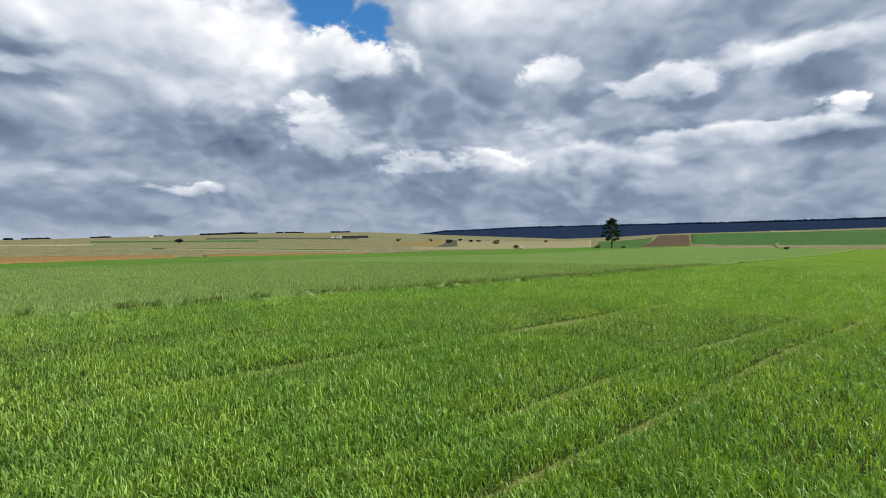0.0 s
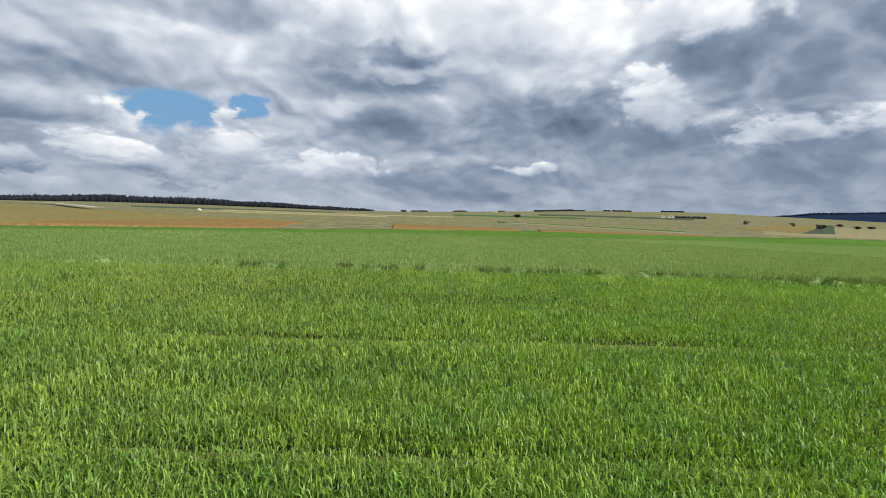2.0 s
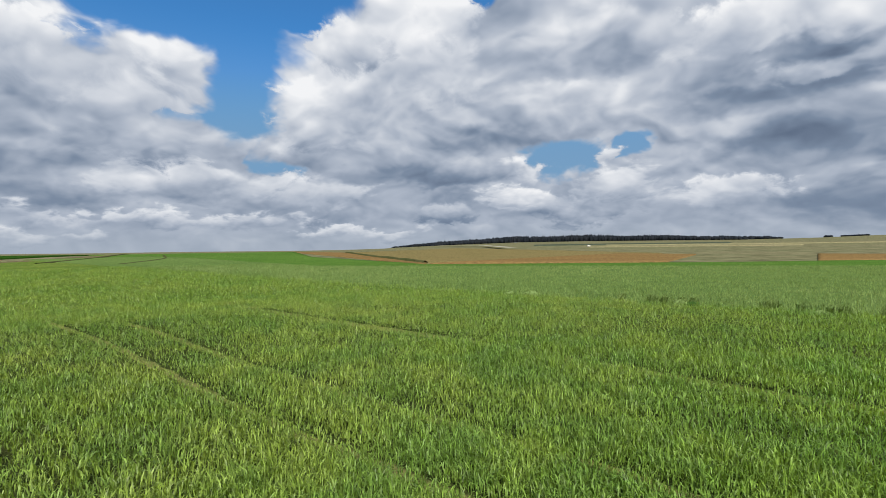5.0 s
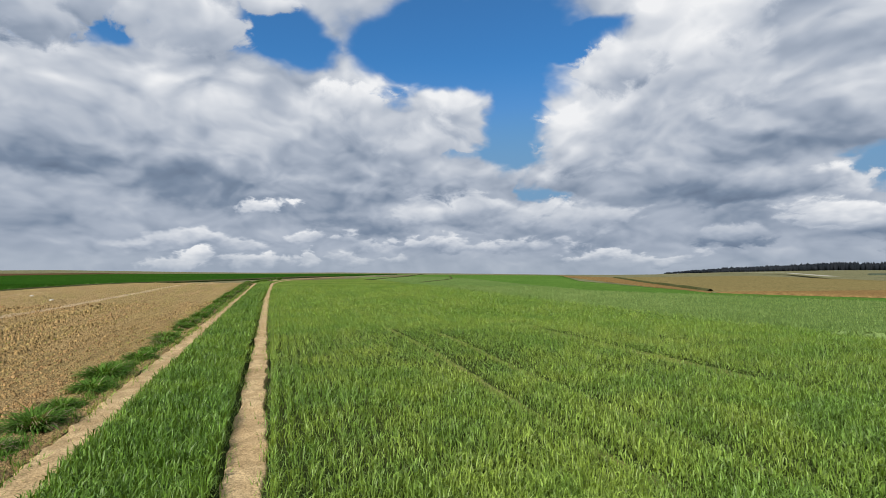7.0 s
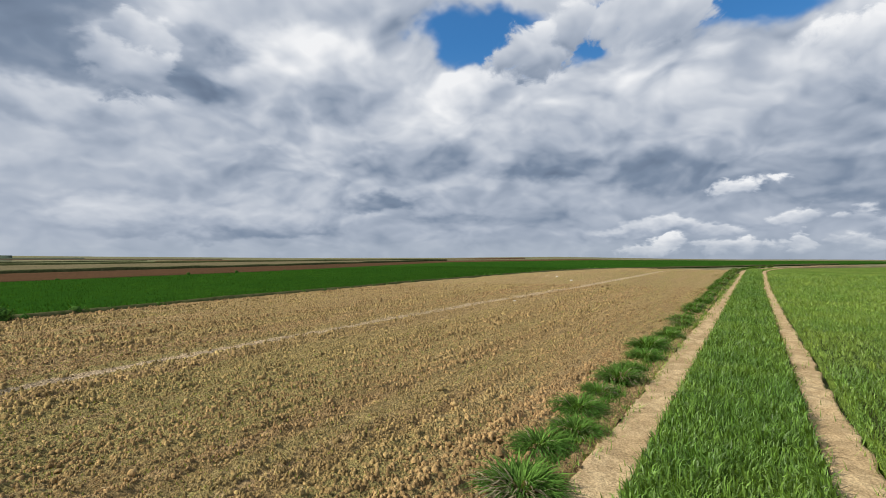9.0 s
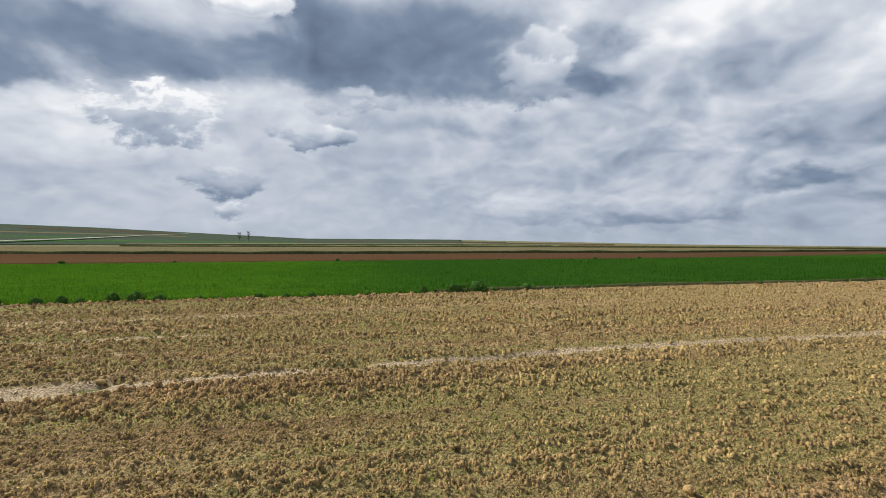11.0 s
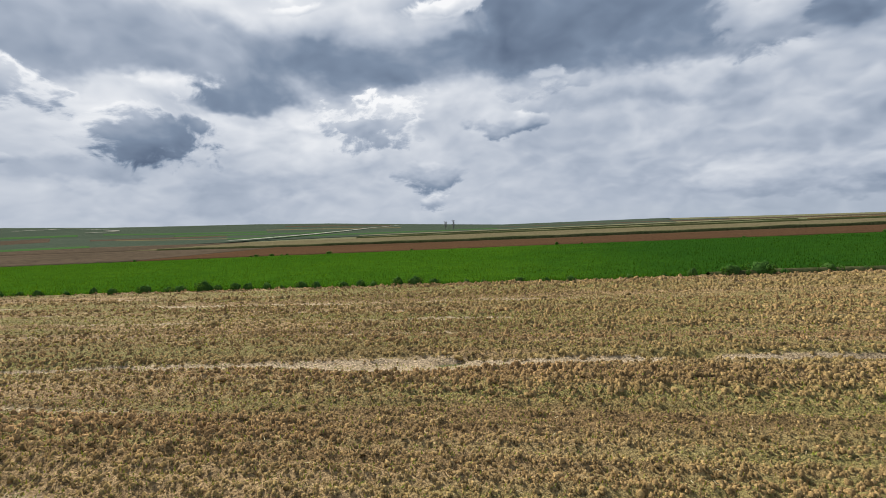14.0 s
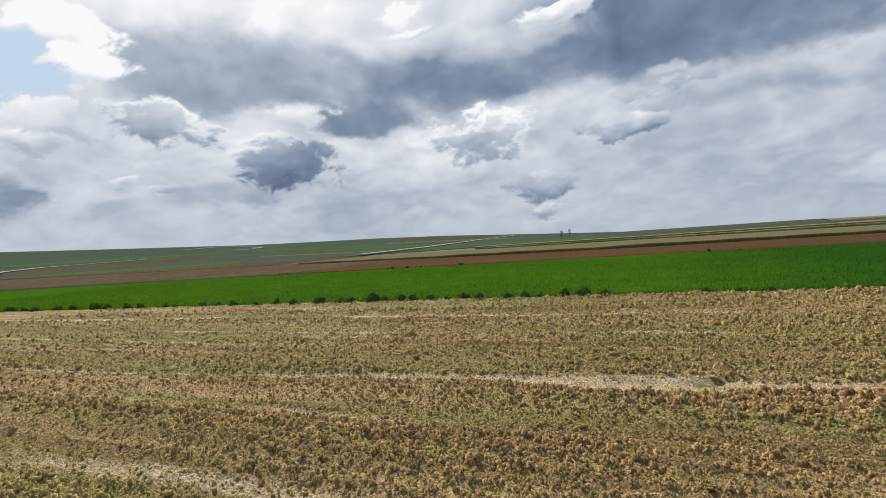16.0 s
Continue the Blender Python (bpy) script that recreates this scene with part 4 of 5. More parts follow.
def build_crumbs():
    """The crumbly top of the tilled soil: angular lumps lying close together, each a rim with a short ridge."""
    n = 300000
    r = 2.1 * (26.0 / 2.1) ** (rng.random(n) ** 0.85)
    a = rng.uniform(0.02, np.pi - 0.02, n)
    x, y = 1.2 + r * np.cos(a), -2.3 - r * np.sin(a)
    _, silt = soil_shape(x, y)
    k = (y < verge(x) - 0.10) & (y > edge_s(x) + 0.05) & (rng.random(n) > silt * 1.25 - 0.1)
    k &= rng.random(n) < np.clip(0.6 + 1.8 * (fractal(x * 0.05, y * 1.9, 3, 29) - 0.3) + 0.30 * np.sin(ROW * y), 0.45, 1)
    x, y, r = x[k], y[k], r[k]
    n = len(x)
    bed = 0.25 + 1.5 * fractal(x * 0.08, y * 1.7, 3, 49)
    size = np.minimum(0.0022 * np.sqrt(r * r + 2.5), 0.0095 + 0.00046 * r) * np.clip(rng.lognormal(0, 0.5, n), 0.45, 2.2) * bed
    z, _ = soil_shape(x, y)
    ring = np.arange(3) * np.pi / 1.5 + rng.uniform(0, 6.3, n)[:, None] + rng.normal(0, 0.35, (n, 3))
    reach = size[:, None] * rng.uniform(0.75, 1.5, (n, 3))
    tall = size * rng.uniform(0.5, 1.3, n)
    slope = rng.normal(0, 0.22, (n, 2))
    out = np.stack([np.cos(ring) * reach, np.sin(ring) * reach], -1)
    foot = np.concatenate([out, np.broadcast_to((-0.4 * size)[:, None, None], (n, 3, 1))], -1)
    flat = out * rng.uniform(0.35, 0.9, (n, 3, 1))
    head = np.concatenate([flat, (tall[:, None] + (flat * slope[:, None, :]).sum(-1))[..., None]], -1)
    v = np.concatenate([foot, head], 1) + np.stack([x, y, z], 1)[:, None, :]
    i = np.arange(n)[:, None] * 6
    f = np.concatenate([i + np.array(t) for t in ((0, 1, 4), (0, 4, 3), (1, 2, 5), (1, 5, 4), (2, 0, 3), (2, 3, 5), (3, 4, 5))])
    me = mesh_of("soil_crumbs", v.reshape(-1, 3), f, [CLOD])
    tagged(new("soil_crumbs", me), "crumbly brown top of the tilled soil", "soil crumbs", kind="stuff")


build_crumbs()


# ---- crops and grass ----
def blade_mesh(name, x, y, z, length, width, mat, lean=0.35, droop=0.5, heading=None, simple=False):
    """Upright leaves at the given roots, each a bent tapering blade."""
    n = len(x)
    phi = rng.uniform(0, 2 * np.pi, n) if heading is None else heading
    face = phi + rng.uniform(-0.9, 0.9, n)
    tilt = np.abs(rng.normal(0, lean, n))
    fall = tilt + np.abs(rng.normal(droop, 0.35, n))
    d = np.stack([np.cos(phi), np.sin(phi)], 1)
    w = np.stack([-np.sin(face), np.cos(face), np.zeros(n)], 1) * (width * 0.5)[:, None]
    root = np.stack([x, y, z], 1)
    half = np.concatenate([d * np.sin(tilt)[:, None], np.cos(tilt)[:, None]], 1) * (length * 0.58)[:, None]
    tip = half + np.concatenate([d * np.sin(fall)[:, None], np.cos(fall)[:, None]], 1) * (length * 0.42)[:, None]
    i = np.arange(n)[:, None]
    if simple:
        v = np.stack([root - w, root + w, root + tip], 1)
        f = i * 3 + np.array([0, 1, 2])
    else:
        v = np.stack([root - w * 0.7, root + w * 0.7, root + half - w, root + half + w, root + tip], 1)
        f = np.concatenate([i * 5 + np.array(t) for t in ((0, 1, 3), (0, 3, 2), (2, 3, 4))])
    return mesh_of(name, v.reshape(-1, 3), f, [mat])


def scatter(density, r0, r1, a0, a1):
    n = int(density * np.pi * (r1 * r1 - r0 * r0) * (a1 - a0) / 360)
    r = np.sqrt(rng.uniform(r0 * r0, r1 * r1, n))
    a = np.radians(rng.uniform(a0, a1, n))
    return -r * np.sin(a), r * np.cos(a)


def drilled(y):
    return np.round(y / 0.15) * 0.15 + rng.normal(0, 0.036, len(y))


def in_wheat(x, y):
    """Which roots stand in the wheat: outside the tracks, thinned along the old wheel lines."""
    keep = (y > right_track(x) + 0.20) & (y < edge_n(x) - 0.1)
    for c, spread, thin in ((2.12, 0.10, 0.93), (3.02, 0.08, 0.72), (5.85, 0.15, 0.90), (8.9, 0.1, 0.5)):
        mid = c + 0.06 * np.sin(x * 0.7 + c)
        keep &= rng.random(len(x)) > thin * np.exp(-((y - mid) / spread) ** 2) * (0.6 + 0.4 * np.sin(x * 1.3 + c * 5))
    return keep & (rng.random(len(x)) > np.clip(1.6 - 4 * fractal(x * 0.5, y * 0.9, 3, 61), 0, 0.35))


def build_wheat():
    for density, r0, r1, wide, simple in ((4600, 0.02, 4.2, 1.0, False), (2100, 4.2, 8.0, 1.1, False), (1150, 8.0, 16.0, 1.4, True), (210, 16.0, 42.0, 2.8, True)):
        x, y = scatter(density, r0, r1, -180 if r0 < 4 else -97, 180 if r0 < 4 else 103)
        y = drilled(y)
        k = in_wheat(x, y)
        x, y = x[k], y[k]
        tall = (0.72 + 0.6 * fractal(x * 0.7, y * 1.1, 3, 52)) * (0.62 + 0.8 * fractal(x * 4.5, y * 5.5, 2, 53))
        for c, spread in ((2.12, 0.17), (3.02, 0.12), (5.85, 0.24)):
            tall = tall * (1 - 0.45 * np.exp(-((y - c - 0.06 * np.sin(x * 0.7 + c)) / spread) ** 2))
        n = len(x)
        length = rng.uniform(0.06, 0.125, n) * tall
        me = blade_mesh("wheat", x, y, 0.05 + rng.random(n) * 0.08, length, rng.uniform(0.006, 0.011, n) * wide, WHEAT, 0.40, 0.8, simple=simple)
        tagged(new("wheat", me), "dense green wheat leaves in drilled rows", "wheat", kind="stuff")
    # between the two wheel tracks
    for x0, x1, density, wide in ((-9, 5, 3400, 1.0), (5, 12, 1300, 1.5), (-22, -9, 1500, 1.4), (-50, -22, 500, 2.6)):
        n = int((x1 - x0) * 1.1 * density)
        x = rng.uniform(x0, x1, n)
        y = rng.uniform(left_track(x) + 0.2, right_track(x) - 0.2)
        length = rng.uniform(0.07, 0.15, n) * (0.65 + 0.75 * fractal(x * 4.5, y * 5.5, 2, 54))
        me = blade_mesh("wheat", x, y, 0.05 + rng.random(n) * 0.08, length, rng.uniform(0.007, 0.012, n) * wide, WHEAT_DEEP, 0.38, 0.7)
        tagged(new("wheat", me), "green wheat leaves between two wheel tracks", "wheat", kind="stuff")


def build_far_crops():
    x, y = scatter(150, 12.5, 42.0, -92, 85)
    k = (y > edge_n(x) + 0.05) & (y < dark_n(x))
    x, y = x[k], y[k]
    n = len(x)
    me = blade_mesh("young_wheat", x, y, np.zeros(n), rng.uniform(0.07, 0.15, n) * (0.7 + 0.9 * fractal(x * 1.6, y * 1.6, 2, 83)) * (1 + 0.8 * np.exp(-(y - edge_n(x)) / 3)), rng.uniform(0.015, 0.03, n), WHEAT_PALE, 0.4, 0.6, simple=True)
    tagged(new("young_wheat", me), "pale blue-green leaves of young wheat", "young wheat", kind="stuff")
    x = rng.uniform(-50, 45, 110000)
    y = edge_s(x) - 0.1 - rng.random(110000) ** 1.5 * 21
    n = len(x)
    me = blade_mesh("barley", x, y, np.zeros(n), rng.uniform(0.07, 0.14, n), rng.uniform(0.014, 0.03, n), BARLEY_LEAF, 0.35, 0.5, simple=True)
    tagged(new("barley", me), "vivid green barley leaves, darkened in the west for cloud shadow", "barley", kind="stuff")


def build_sprouts():
    """Seedlings and straw on the tilled soil."""
    n = 150000
    x = np.where(rng.random(n) < 0.55, rng.normal(3.5, 5.0, n), rng.uniform(-48, 24, n))
    y = -3.1 - rng.random(n) ** 1.4 * 13
    lane = fractal(x * 0.06 + 4, y * 0.9, 3, 91)
    k = (y > edge_s(x) + 0.1) & (y < verge(x) - 0.2) & (rng.random(n) < np.clip(6.5 * lane - 2.3 + 0.09 * np.clip(x, -8, 6) + 0.25 * np.sin(ROW * y + 2), 0.05, 1))
    x, y = x[k], y[k]
    z, _ = soil_shape(x, y)
    n = len(x)
    me = blade_mesh("seedlings", x, y, z - 0.004, rng.uniform(0.02, 0.045, n), rng.uniform(0.005, 0.009, n) * np.clip(np.hypot(x - 1, y) / 4.5, 1, 3), SPROUT, 0.95, 0.6, simple=True)
    tagged(new("seedlings", me), "sparse green seedlings on tilled soil", "seedlings", kind="stuff")
    n = 1100
    x, y = rng.normal(0.5, 5.5, n), -3.1 - rng.random(n) ** 1.3 * 11
    k = (y < verge(x) - 0.2) & (y > edge_s(x))
    x, y = x[k], y[k]
    z, _ = soil_shape(x, y)
    n = len(x)
    a, size = rng.uniform(0, np.pi, n), rng.uniform(0.012, 0.04, n)
    d, w = np.stack([np.cos(a), np.sin(a), rng.normal(0, 0.15, n)], 1) * size[:, None], np.stack([-np.sin(a), np.cos(a), np.zeros(n)], 1) * 0.0022
    c = np.stack([x, y, z + 0.012], 1)
    v = np.stack([c - d - w, c - d + w, c + d + w, c + d - w], 1)
    me = mesh_of("straw", v.reshape(-1, 3), np.arange(n)[:, None] * 4 + np.array([0, 1, 2, 3]), [STRAW])
    tagged(new("straw", me), "scattered bits of dry straw on soil", "straw", kind="stuff")


def build_track_edges():
    """Short grass that creeps over the edges of the wheel tracks."""
    n = 26000
    x = 4 - rng.random(n) ** 1.4 * 45
    lane = np.where(rng.random(n) < 0.6, right_track(x), left_track(x))
    side = np.where(rng.random(n) < 0.5, -1, 1)
    y = lane + side * np.abs(rng.normal(0.21, 0.065, n))
    k = fractal(x * 1.5, y * 3, 3, 15) > 0.36
    x, y = x[k], y[k]
    n = len(x)
    me = blade_mesh("track_edge_grass", x, y, np.full(n, 0.03), rng.uniform(0.04, 0.12, n), rng.uniform(0.006, 0.012, n) * np.clip(-x / 9, 1, 4), WHEAT, 0.6, 0.6, simple=True)
    tagged(new("track_edge_grass", me), "short grass creeping over the track edges", "grass", kind="stuff")


build_wheat()
build_track_edges()
build_far_crops()
build_sprouts()


def tussock_mesh(seed, blades, spread, tall, dry):
    """A tuft of arching grass, with some dead leaves at its foot."""
    r = np.random.default_rng(seed)
    n = blades
    phi = r.uniform(0, 2 * np.pi, n)
    d0 = spread * 0.55 * np.sqrt(r.random(n))
    root = np.stack([np.cos(phi) * d0 * 1.25, np.sin(phi) * d0, np.full(n, -0.02)], 1)
    out = phi + r.normal(0, 0.7, n)
    length = tall * r.uniform(0.65, 1.35, n)
    lean = 0.25 + 1.0 * (d0 / spread) + r.normal(0, 0.18, n)
    width = r.uniform(0.006, 0.012, n)
    v, pos = [], root
    side = np.stack([-np.sin(out), np.cos(out), np.zeros(n)], 1) * width[:, None] * 0.5
    for k, taper in enumerate((1.0, 1.0, 0.8)):
        v += [pos - side * taper, pos + side * taper]
        bent = lean + 0.55 * k
        pos = pos + np.stack([np.cos(out) * np.sin(bent), np.sin(out) * np.sin(bent), np.cos(bent)], 1) * (length / 3)[:, None]
        pos[:, 2] = np.maximum(pos[:, 2], 0.012)
    v = np.stack(v + [pos], 1)
    i = np.arange(n)[:, None] * 7
    f = np.concatenate([i + np.array(t) for t in ((0, 1, 3), (0, 3, 2), (2, 3, 5), (2, 5, 4), (4, 5, 6))])
    dead = (r.random(n) < dry) & (np.cos(phi - 0.6) > 0.2)
    return mesh_of("grass_tussock", v.reshape(-1, 3), f, [TUSSOCK, DRY], np.tile(dead.astype(np.int32), 5))


def build_verge():
    kinds = [tussock_mesh(k, 700, 0.17, 0.215, dry) for k, dry in ((1, 0.5), (2, 0.1), (3, 0.25), (4, 0.15))]
    placed = [(-3.5, 1.15, 0), (-4.25, 0.95, 1), (-4.75, 0.9, 3), (-5.35, 1.05, 1), (-6.05, 0.85, 2), (-6.75, 1.15, 2), (-7.4, 0.8, 3), (-8.3, 1.05, 1)]
    x = -9.1
    while x > -62:
        placed.append((x, rng.uniform(0.6, 1.35) * (1 + max(0, -x - 15) * 0.012), int(rng.integers(0, 4))))
        x -= rng.uniform(0.55, 1.0) * (1 + max(0, -x - 15) * 0.02)
    placed += [(6.0, 1.0, 1), (7.1, 0.9, 2)]
    for x, size, k in placed:
        ob = new("grass_tussock", kinds[k])
        ob.matrix_basis = pose(x, float(verge(x)) - 0.02 + rng.uniform(-0.14, 0.08), 0.02, 0, 0, rng.uniform(-60, 60)) @ Matrix.Diagonal((size * 1.15, size * 1.15, size * rng.uniform(0.9, 1.2), 1))
        tagged(ob, "green grass tussock with dead leaves at its foot" if k in (0, 2) else "thick green grass tussock on the verge", "grass tussock", "tussocks along the verge")
    n = 20000
    x = -2.6 - rng.random(n) ** 1.5 * 50
    y = verge(x) + rng.normal(0, 0.09, n)
    k = fractal(x * 1.7, y * 2, 3, 33) > 0.47
    x, y = x[k], y[k]
    n = len(x)
    me = blade_mesh("verge_grass", x, y, np.full(n, 0.0), rng.uniform(0.05, 0.15, n), rng.uniform(0.006, 0.011, n) * np.clip(-x / 8, 1, 4), TUSSOCK, 0.5, 0.6)
    tagged(new("verge_grass", me), "short green grass along the field verge", "grass", kind="stuff")


def weed_mesh(seed, leaves, wide, tall, mat=None):
    """A low rounded weed: many small leaves on a lumpy dome."""
    r = np.random.default_rng(seed)
    n = leaves
    lobes = np.stack([r.normal(0, wide * 0.2, 9), r.normal(0, wide * 0.17, 9), r.uniform(0.2, 0.5, 9) * tall], 1)
    c = lobes[r.integers(0, 9, n)]
    d = r.normal(0, 1, (n, 3))
    d /= np.linalg.norm(d, axis=1, keepdims=True)
    c = c + d * np.array([wide * 0.34, wide * 0.34, tall * 0.42]) * r.uniform(0.5, 1.05, (n, 1))
    c[:, 2] = np.abs(c[:, 2])
    t = np.cross(d, r.normal(0, 1, (n, 3)))
    t /= np.linalg.norm(t, axis=1, keepdims=True)
    s = np.cross(d, t)
    size = r.uniform(0.018, 0.04, (n, 1)) * (wide / 0.35)
    v = np.stack([c - t * size, c + s * size * 0.5, c + t * size + d * size * 0.4, c - s * size * 0.5], 1)
    core = bmesh.new()
    bmesh.ops.create_icosphere(core, subdivisions=2, radius=1.0)
    core.verts.index_update()
    ball = np.array([p.co for p in core.verts]) * (wide * 0.5, wide * 0.45, tall * 0.62) + (0, 0, tall * 0.12)
    tris = np.array([[p.index for p in q.verts] for q in core.faces])
    core.free()
    ball = ball * (1 + 0.15 * r.standard_normal((len(ball), 1)))
    leaf = np.arange(n)[:, None] * 4
    faces = np.concatenate([leaf + np.array([0, 1, 2]), leaf + np.array([0, 2, 3]), tris + n * 4])
    return mesh_of("weed", np.concatenate([v.reshape(-1, 3), ball]), faces, [mat or WEED])


def build_weeds():
    kinds = [weed_mesh(k, 380, 0.36, 0.30) for k in range(4)] + [weed_mesh(k, 240, 0.6, 0.32, WHEAT_PALE) for k in range(4, 8)]

    def plant(x, y, size, k, label, group):
        ob = new("weed", kinds[k])
        ob.matrix_basis = pose(x, y, float(height(x, y)) + 0.01, 0, 0, rng.uniform(0, 360)) @ Matrix.Diagonal((size, size * 0.8, size * rng.uniform(0.75, 1.0), 1))
        tagged(ob, label, "weed clump", group)

    big = {13.4: 1.1, 12.6: 0.9, 11.4: 1.35, 10.4: 1.0, 9.4: 0.9, 8.3: 0.9, 6.5: 0.9, 5.4: 1.1, 4.9: 1.1, -2.6: 1.0, -3.6: 1.3, -4.3: 1.5, -6.0: 1.0}
    for x, size in big.items():
        plant(x, float(edge_s(x)) - 0.05, size, int(rng.integers(0, 4)), "leafy green weed clump at the barley edge", "weeds along the barley field")
    x = 46.0
    while x > -50:
        if min(abs(x - b) for b in big) > 0.3:
            plant(x, float(edge_s(x)) + rng.uniform(-0.15, 0.1), (rng.uniform(0.55, 0.95) if x > 3 else rng.uniform(0.3, 0.65)) * (1 + abs(x) * 0.012), int(rng.integers(0, 4)),
                  "low green weed clump at the barley edge", "weeds along the barley field")
        x -= rng.uniform(0.45, 0.95) * (1 + abs(x) * 0.02)
    for x in np.concatenate([rng.uniform(-10, 1, 14), rng.uniform(1, 26, 62), rng.uniform(26, 56, 30)]):
        plant(float(x), float(edge_n(x)) + rng.uniform(-0.35, 0.3), rng.uniform(0.4, 0.9), int(rng.integers(3, 8)),
              "green weed clump between two wheat fields", "weeds between the wheat fields")
    for x in np.concatenate([rng.uniform(-35, 40, 16)]):
        plant(float(x), float(barley_s(x)) + rng.uniform(-0.4, 0.2), rng.uniform(0.4, 1.0), int(rng.integers(0, 4)),
              "dark weed clump at the ploughed edge", "weeds along the ploughed strip")
    # flattened pale wheat along the boundary
    n = 15000
    x = rng.uniform(-6, 40, n)
    x = x[fractal(x * 4.2, x * 0, 3, 5) > 0.55 - 0.004 * np.clip(x, -6, 20)]
    n = len(x)
    y = edge_n(x) + 0.1 + 0.5 * (fractal(x * 1.3, x * 0 + 7, 2, 6) - 0.5) + rng.normal(0, 0.1, n)
    me = blade_mesh("leaning_wheat", x, y, np.full(n, 0.1), rng.uniform(0.14, 0.28, n), rng.uniform(0.015, 0.028, n), WHEAT_PALE, 0.5, 0.7, heading=rng.normal(-0.3, 0.9, n))
    tagged(new("leaning_wheat", me), "pale wheat leaning over along the boundary", "wheat", kind="stuff")


build_verge()
build_weeds()


# ---- stones ----
def build_stones():
    # the last stone, with the shrub near it, stands for an unidentified object
    for x, y, size in ((-27.34, -10.31, 0.1), (-9.6, -17.2, 0.12), (-15.2, -8.2, 0.06), (-31, -12.5, 0.1), (-55.5, 124, 0.55), (119.8, 103.6, 0.7)):
        bm = bmesh.new()
        bmesh.ops.create_icosphere(bm, subdivisions=2, radius=size)
        for v in bm.verts:
            v.co *= 0.85 + 0.35 * noise.noise(v.co * 9 + Vector((x, y, 0)))
            v.co.z *= 0.6
        me = bpy.data.meshes.new("stone")
        bm.to_mesh(me)
        bm.free()
        me.materials.append(STONE)
        ob = new("stone", me)
        ob.location = (x, y, float(height(x, y)) + size * 0.45)
        tagged(ob, "pale rounded stone lying on the soil", "stone", "stones in the field")


build_stones()


# ---- trees, shrubs and woods ----
def tube(bm, points, radii, sides=7):
    rings = []
    for k, (p, r) in enumerate(zip(points, radii)):
        a, b = points[max(k - 1, 0)], points[min(k + 1, len(points) - 1)]
        q = (b - a).to_track_quat("Z", "Y").to_matrix()
        rings.append([bm.verts.new(p + q @ Vector((math.cos(6.2832 * i / sides) * r, math.sin(6.2832 * i / sides) * r, 0))) for i in range(sides)])
    for lo, hi in zip(rings[:-1], rings[1:]):
        for i in range(sides):
            bm.faces.new((lo[i], lo[(i + 1) % sides], hi[(i + 1) % sides], hi[i]))
    bm.faces.new(rings[-1])
    bm.faces.new(rings[0][::-1])


def part(name, bm, mat, parent, label=""):
    me = bpy.data.meshes.new(name)
    if isinstance(bm, bmesh.types.BMesh):
        bm.normal_update()
        bm.to_mesh(me)
        bm.free()
        me.materials.append(mat)
    else:
        me = bm
    ob = new(name, me)
    ob.parent = parent
    if label:
        tagged(ob, label)
    return ob


def leaf_cloud(name, centers, spread, count, size, mat, seed):
    """Small leaf tufts round the given points."""
    r = np.random.default_rng(seed)
    c = np.asarray(centers)[r.integers(0, len(centers), count)]
    d = r.normal(0, 1, (count, 3))
    d /= np.linalg.norm(d, axis=1, keepdims=True)
    c = c + d * spread * r.random((count, 1)) ** 0.5 * np.array([1, 1, 0.62])
    t = np.cross(d, r.normal(0, 1, (count, 3)))
    t /= np.linalg.norm(t, axis=1, keepdims=True)
    s = np.cross(d, t)
    k = size * r.uniform(0.6, 1.4, (count, 1))
    v = np.stack([c - t * k, c + s * k * 0.6, c + t * k + d * k * 0.5, c - s * k * 0.6], 1)
    return mesh_of(name, v.reshape(-1, 3), np.arange(count)[:, None] * 4 + np.array([0, 1, 2, 3]), [mat])


def build_pine(x, y):
    tall = 11.0
    tree = new("pine_tree")
    r = random.Random(5)
    bm = bmesh.new()
    stem = [Vector((0.15 * math.sin(k * 0.9), 0.1 * math.cos(k * 1.3), tall * 0.94 * k / 8)) for k in range(9)]
    tube(bm, stem, [0.36 - 0.036 * k for k in range(9)], 9)
    part("trunk", bm, BARK, tree)
    centers = []
    for k in range(26):
        h = 0.26 + 0.70 * k / 25
        start = Vector((0, 0, tall * h * 0.94))
        a = k * 2.4 + r.uniform(-0.4, 0.4)
        reach = (3.1 * math.sin(math.pi * min(1, (h - 0.16) / 0.62) ** 0.8) if h < 0.62 else 2.6 * (1.02 - h) / 0.4 + 0.35) * r.uniform(0.75, 1.15)
        reach = max(0.4, reach)
        mid = start + Vector((math.cos(a) * reach * 0.55, math.sin(a) * reach * 0.55, 0.35))
        end = start + Vector((math.cos(a) * reach, math.sin(a) * reach, 0.25 + r.uniform(-0.3, 0.4)))
        bm = bmesh.new()
        tube(bm, [start, mid, end], [0.10, 0.06, 0.025], 5)
        part("limb", bm, BARK, tree)
        centers += [tuple(end), tuple(mid + (end - mid) * 0.45), tuple(end + Vector((r.uniform(-0.5, 0.5), r.uniform(-0.5, 0.5), 0.3)))]
    centers += [(0.1, 0, tall * 0.97), (0, 0.2, tall * 0.92)]
    part("crown", leaf_cloud("crown", centers, 0.78, 9000, 0.14, NEEDLES, 3), None, tree, "dark green needle crown")
    tree.location = (x, y, float(height(x, y)) - 0.1)
    tagged(tree, "lone dark pine tree standing in green fields", "tree")


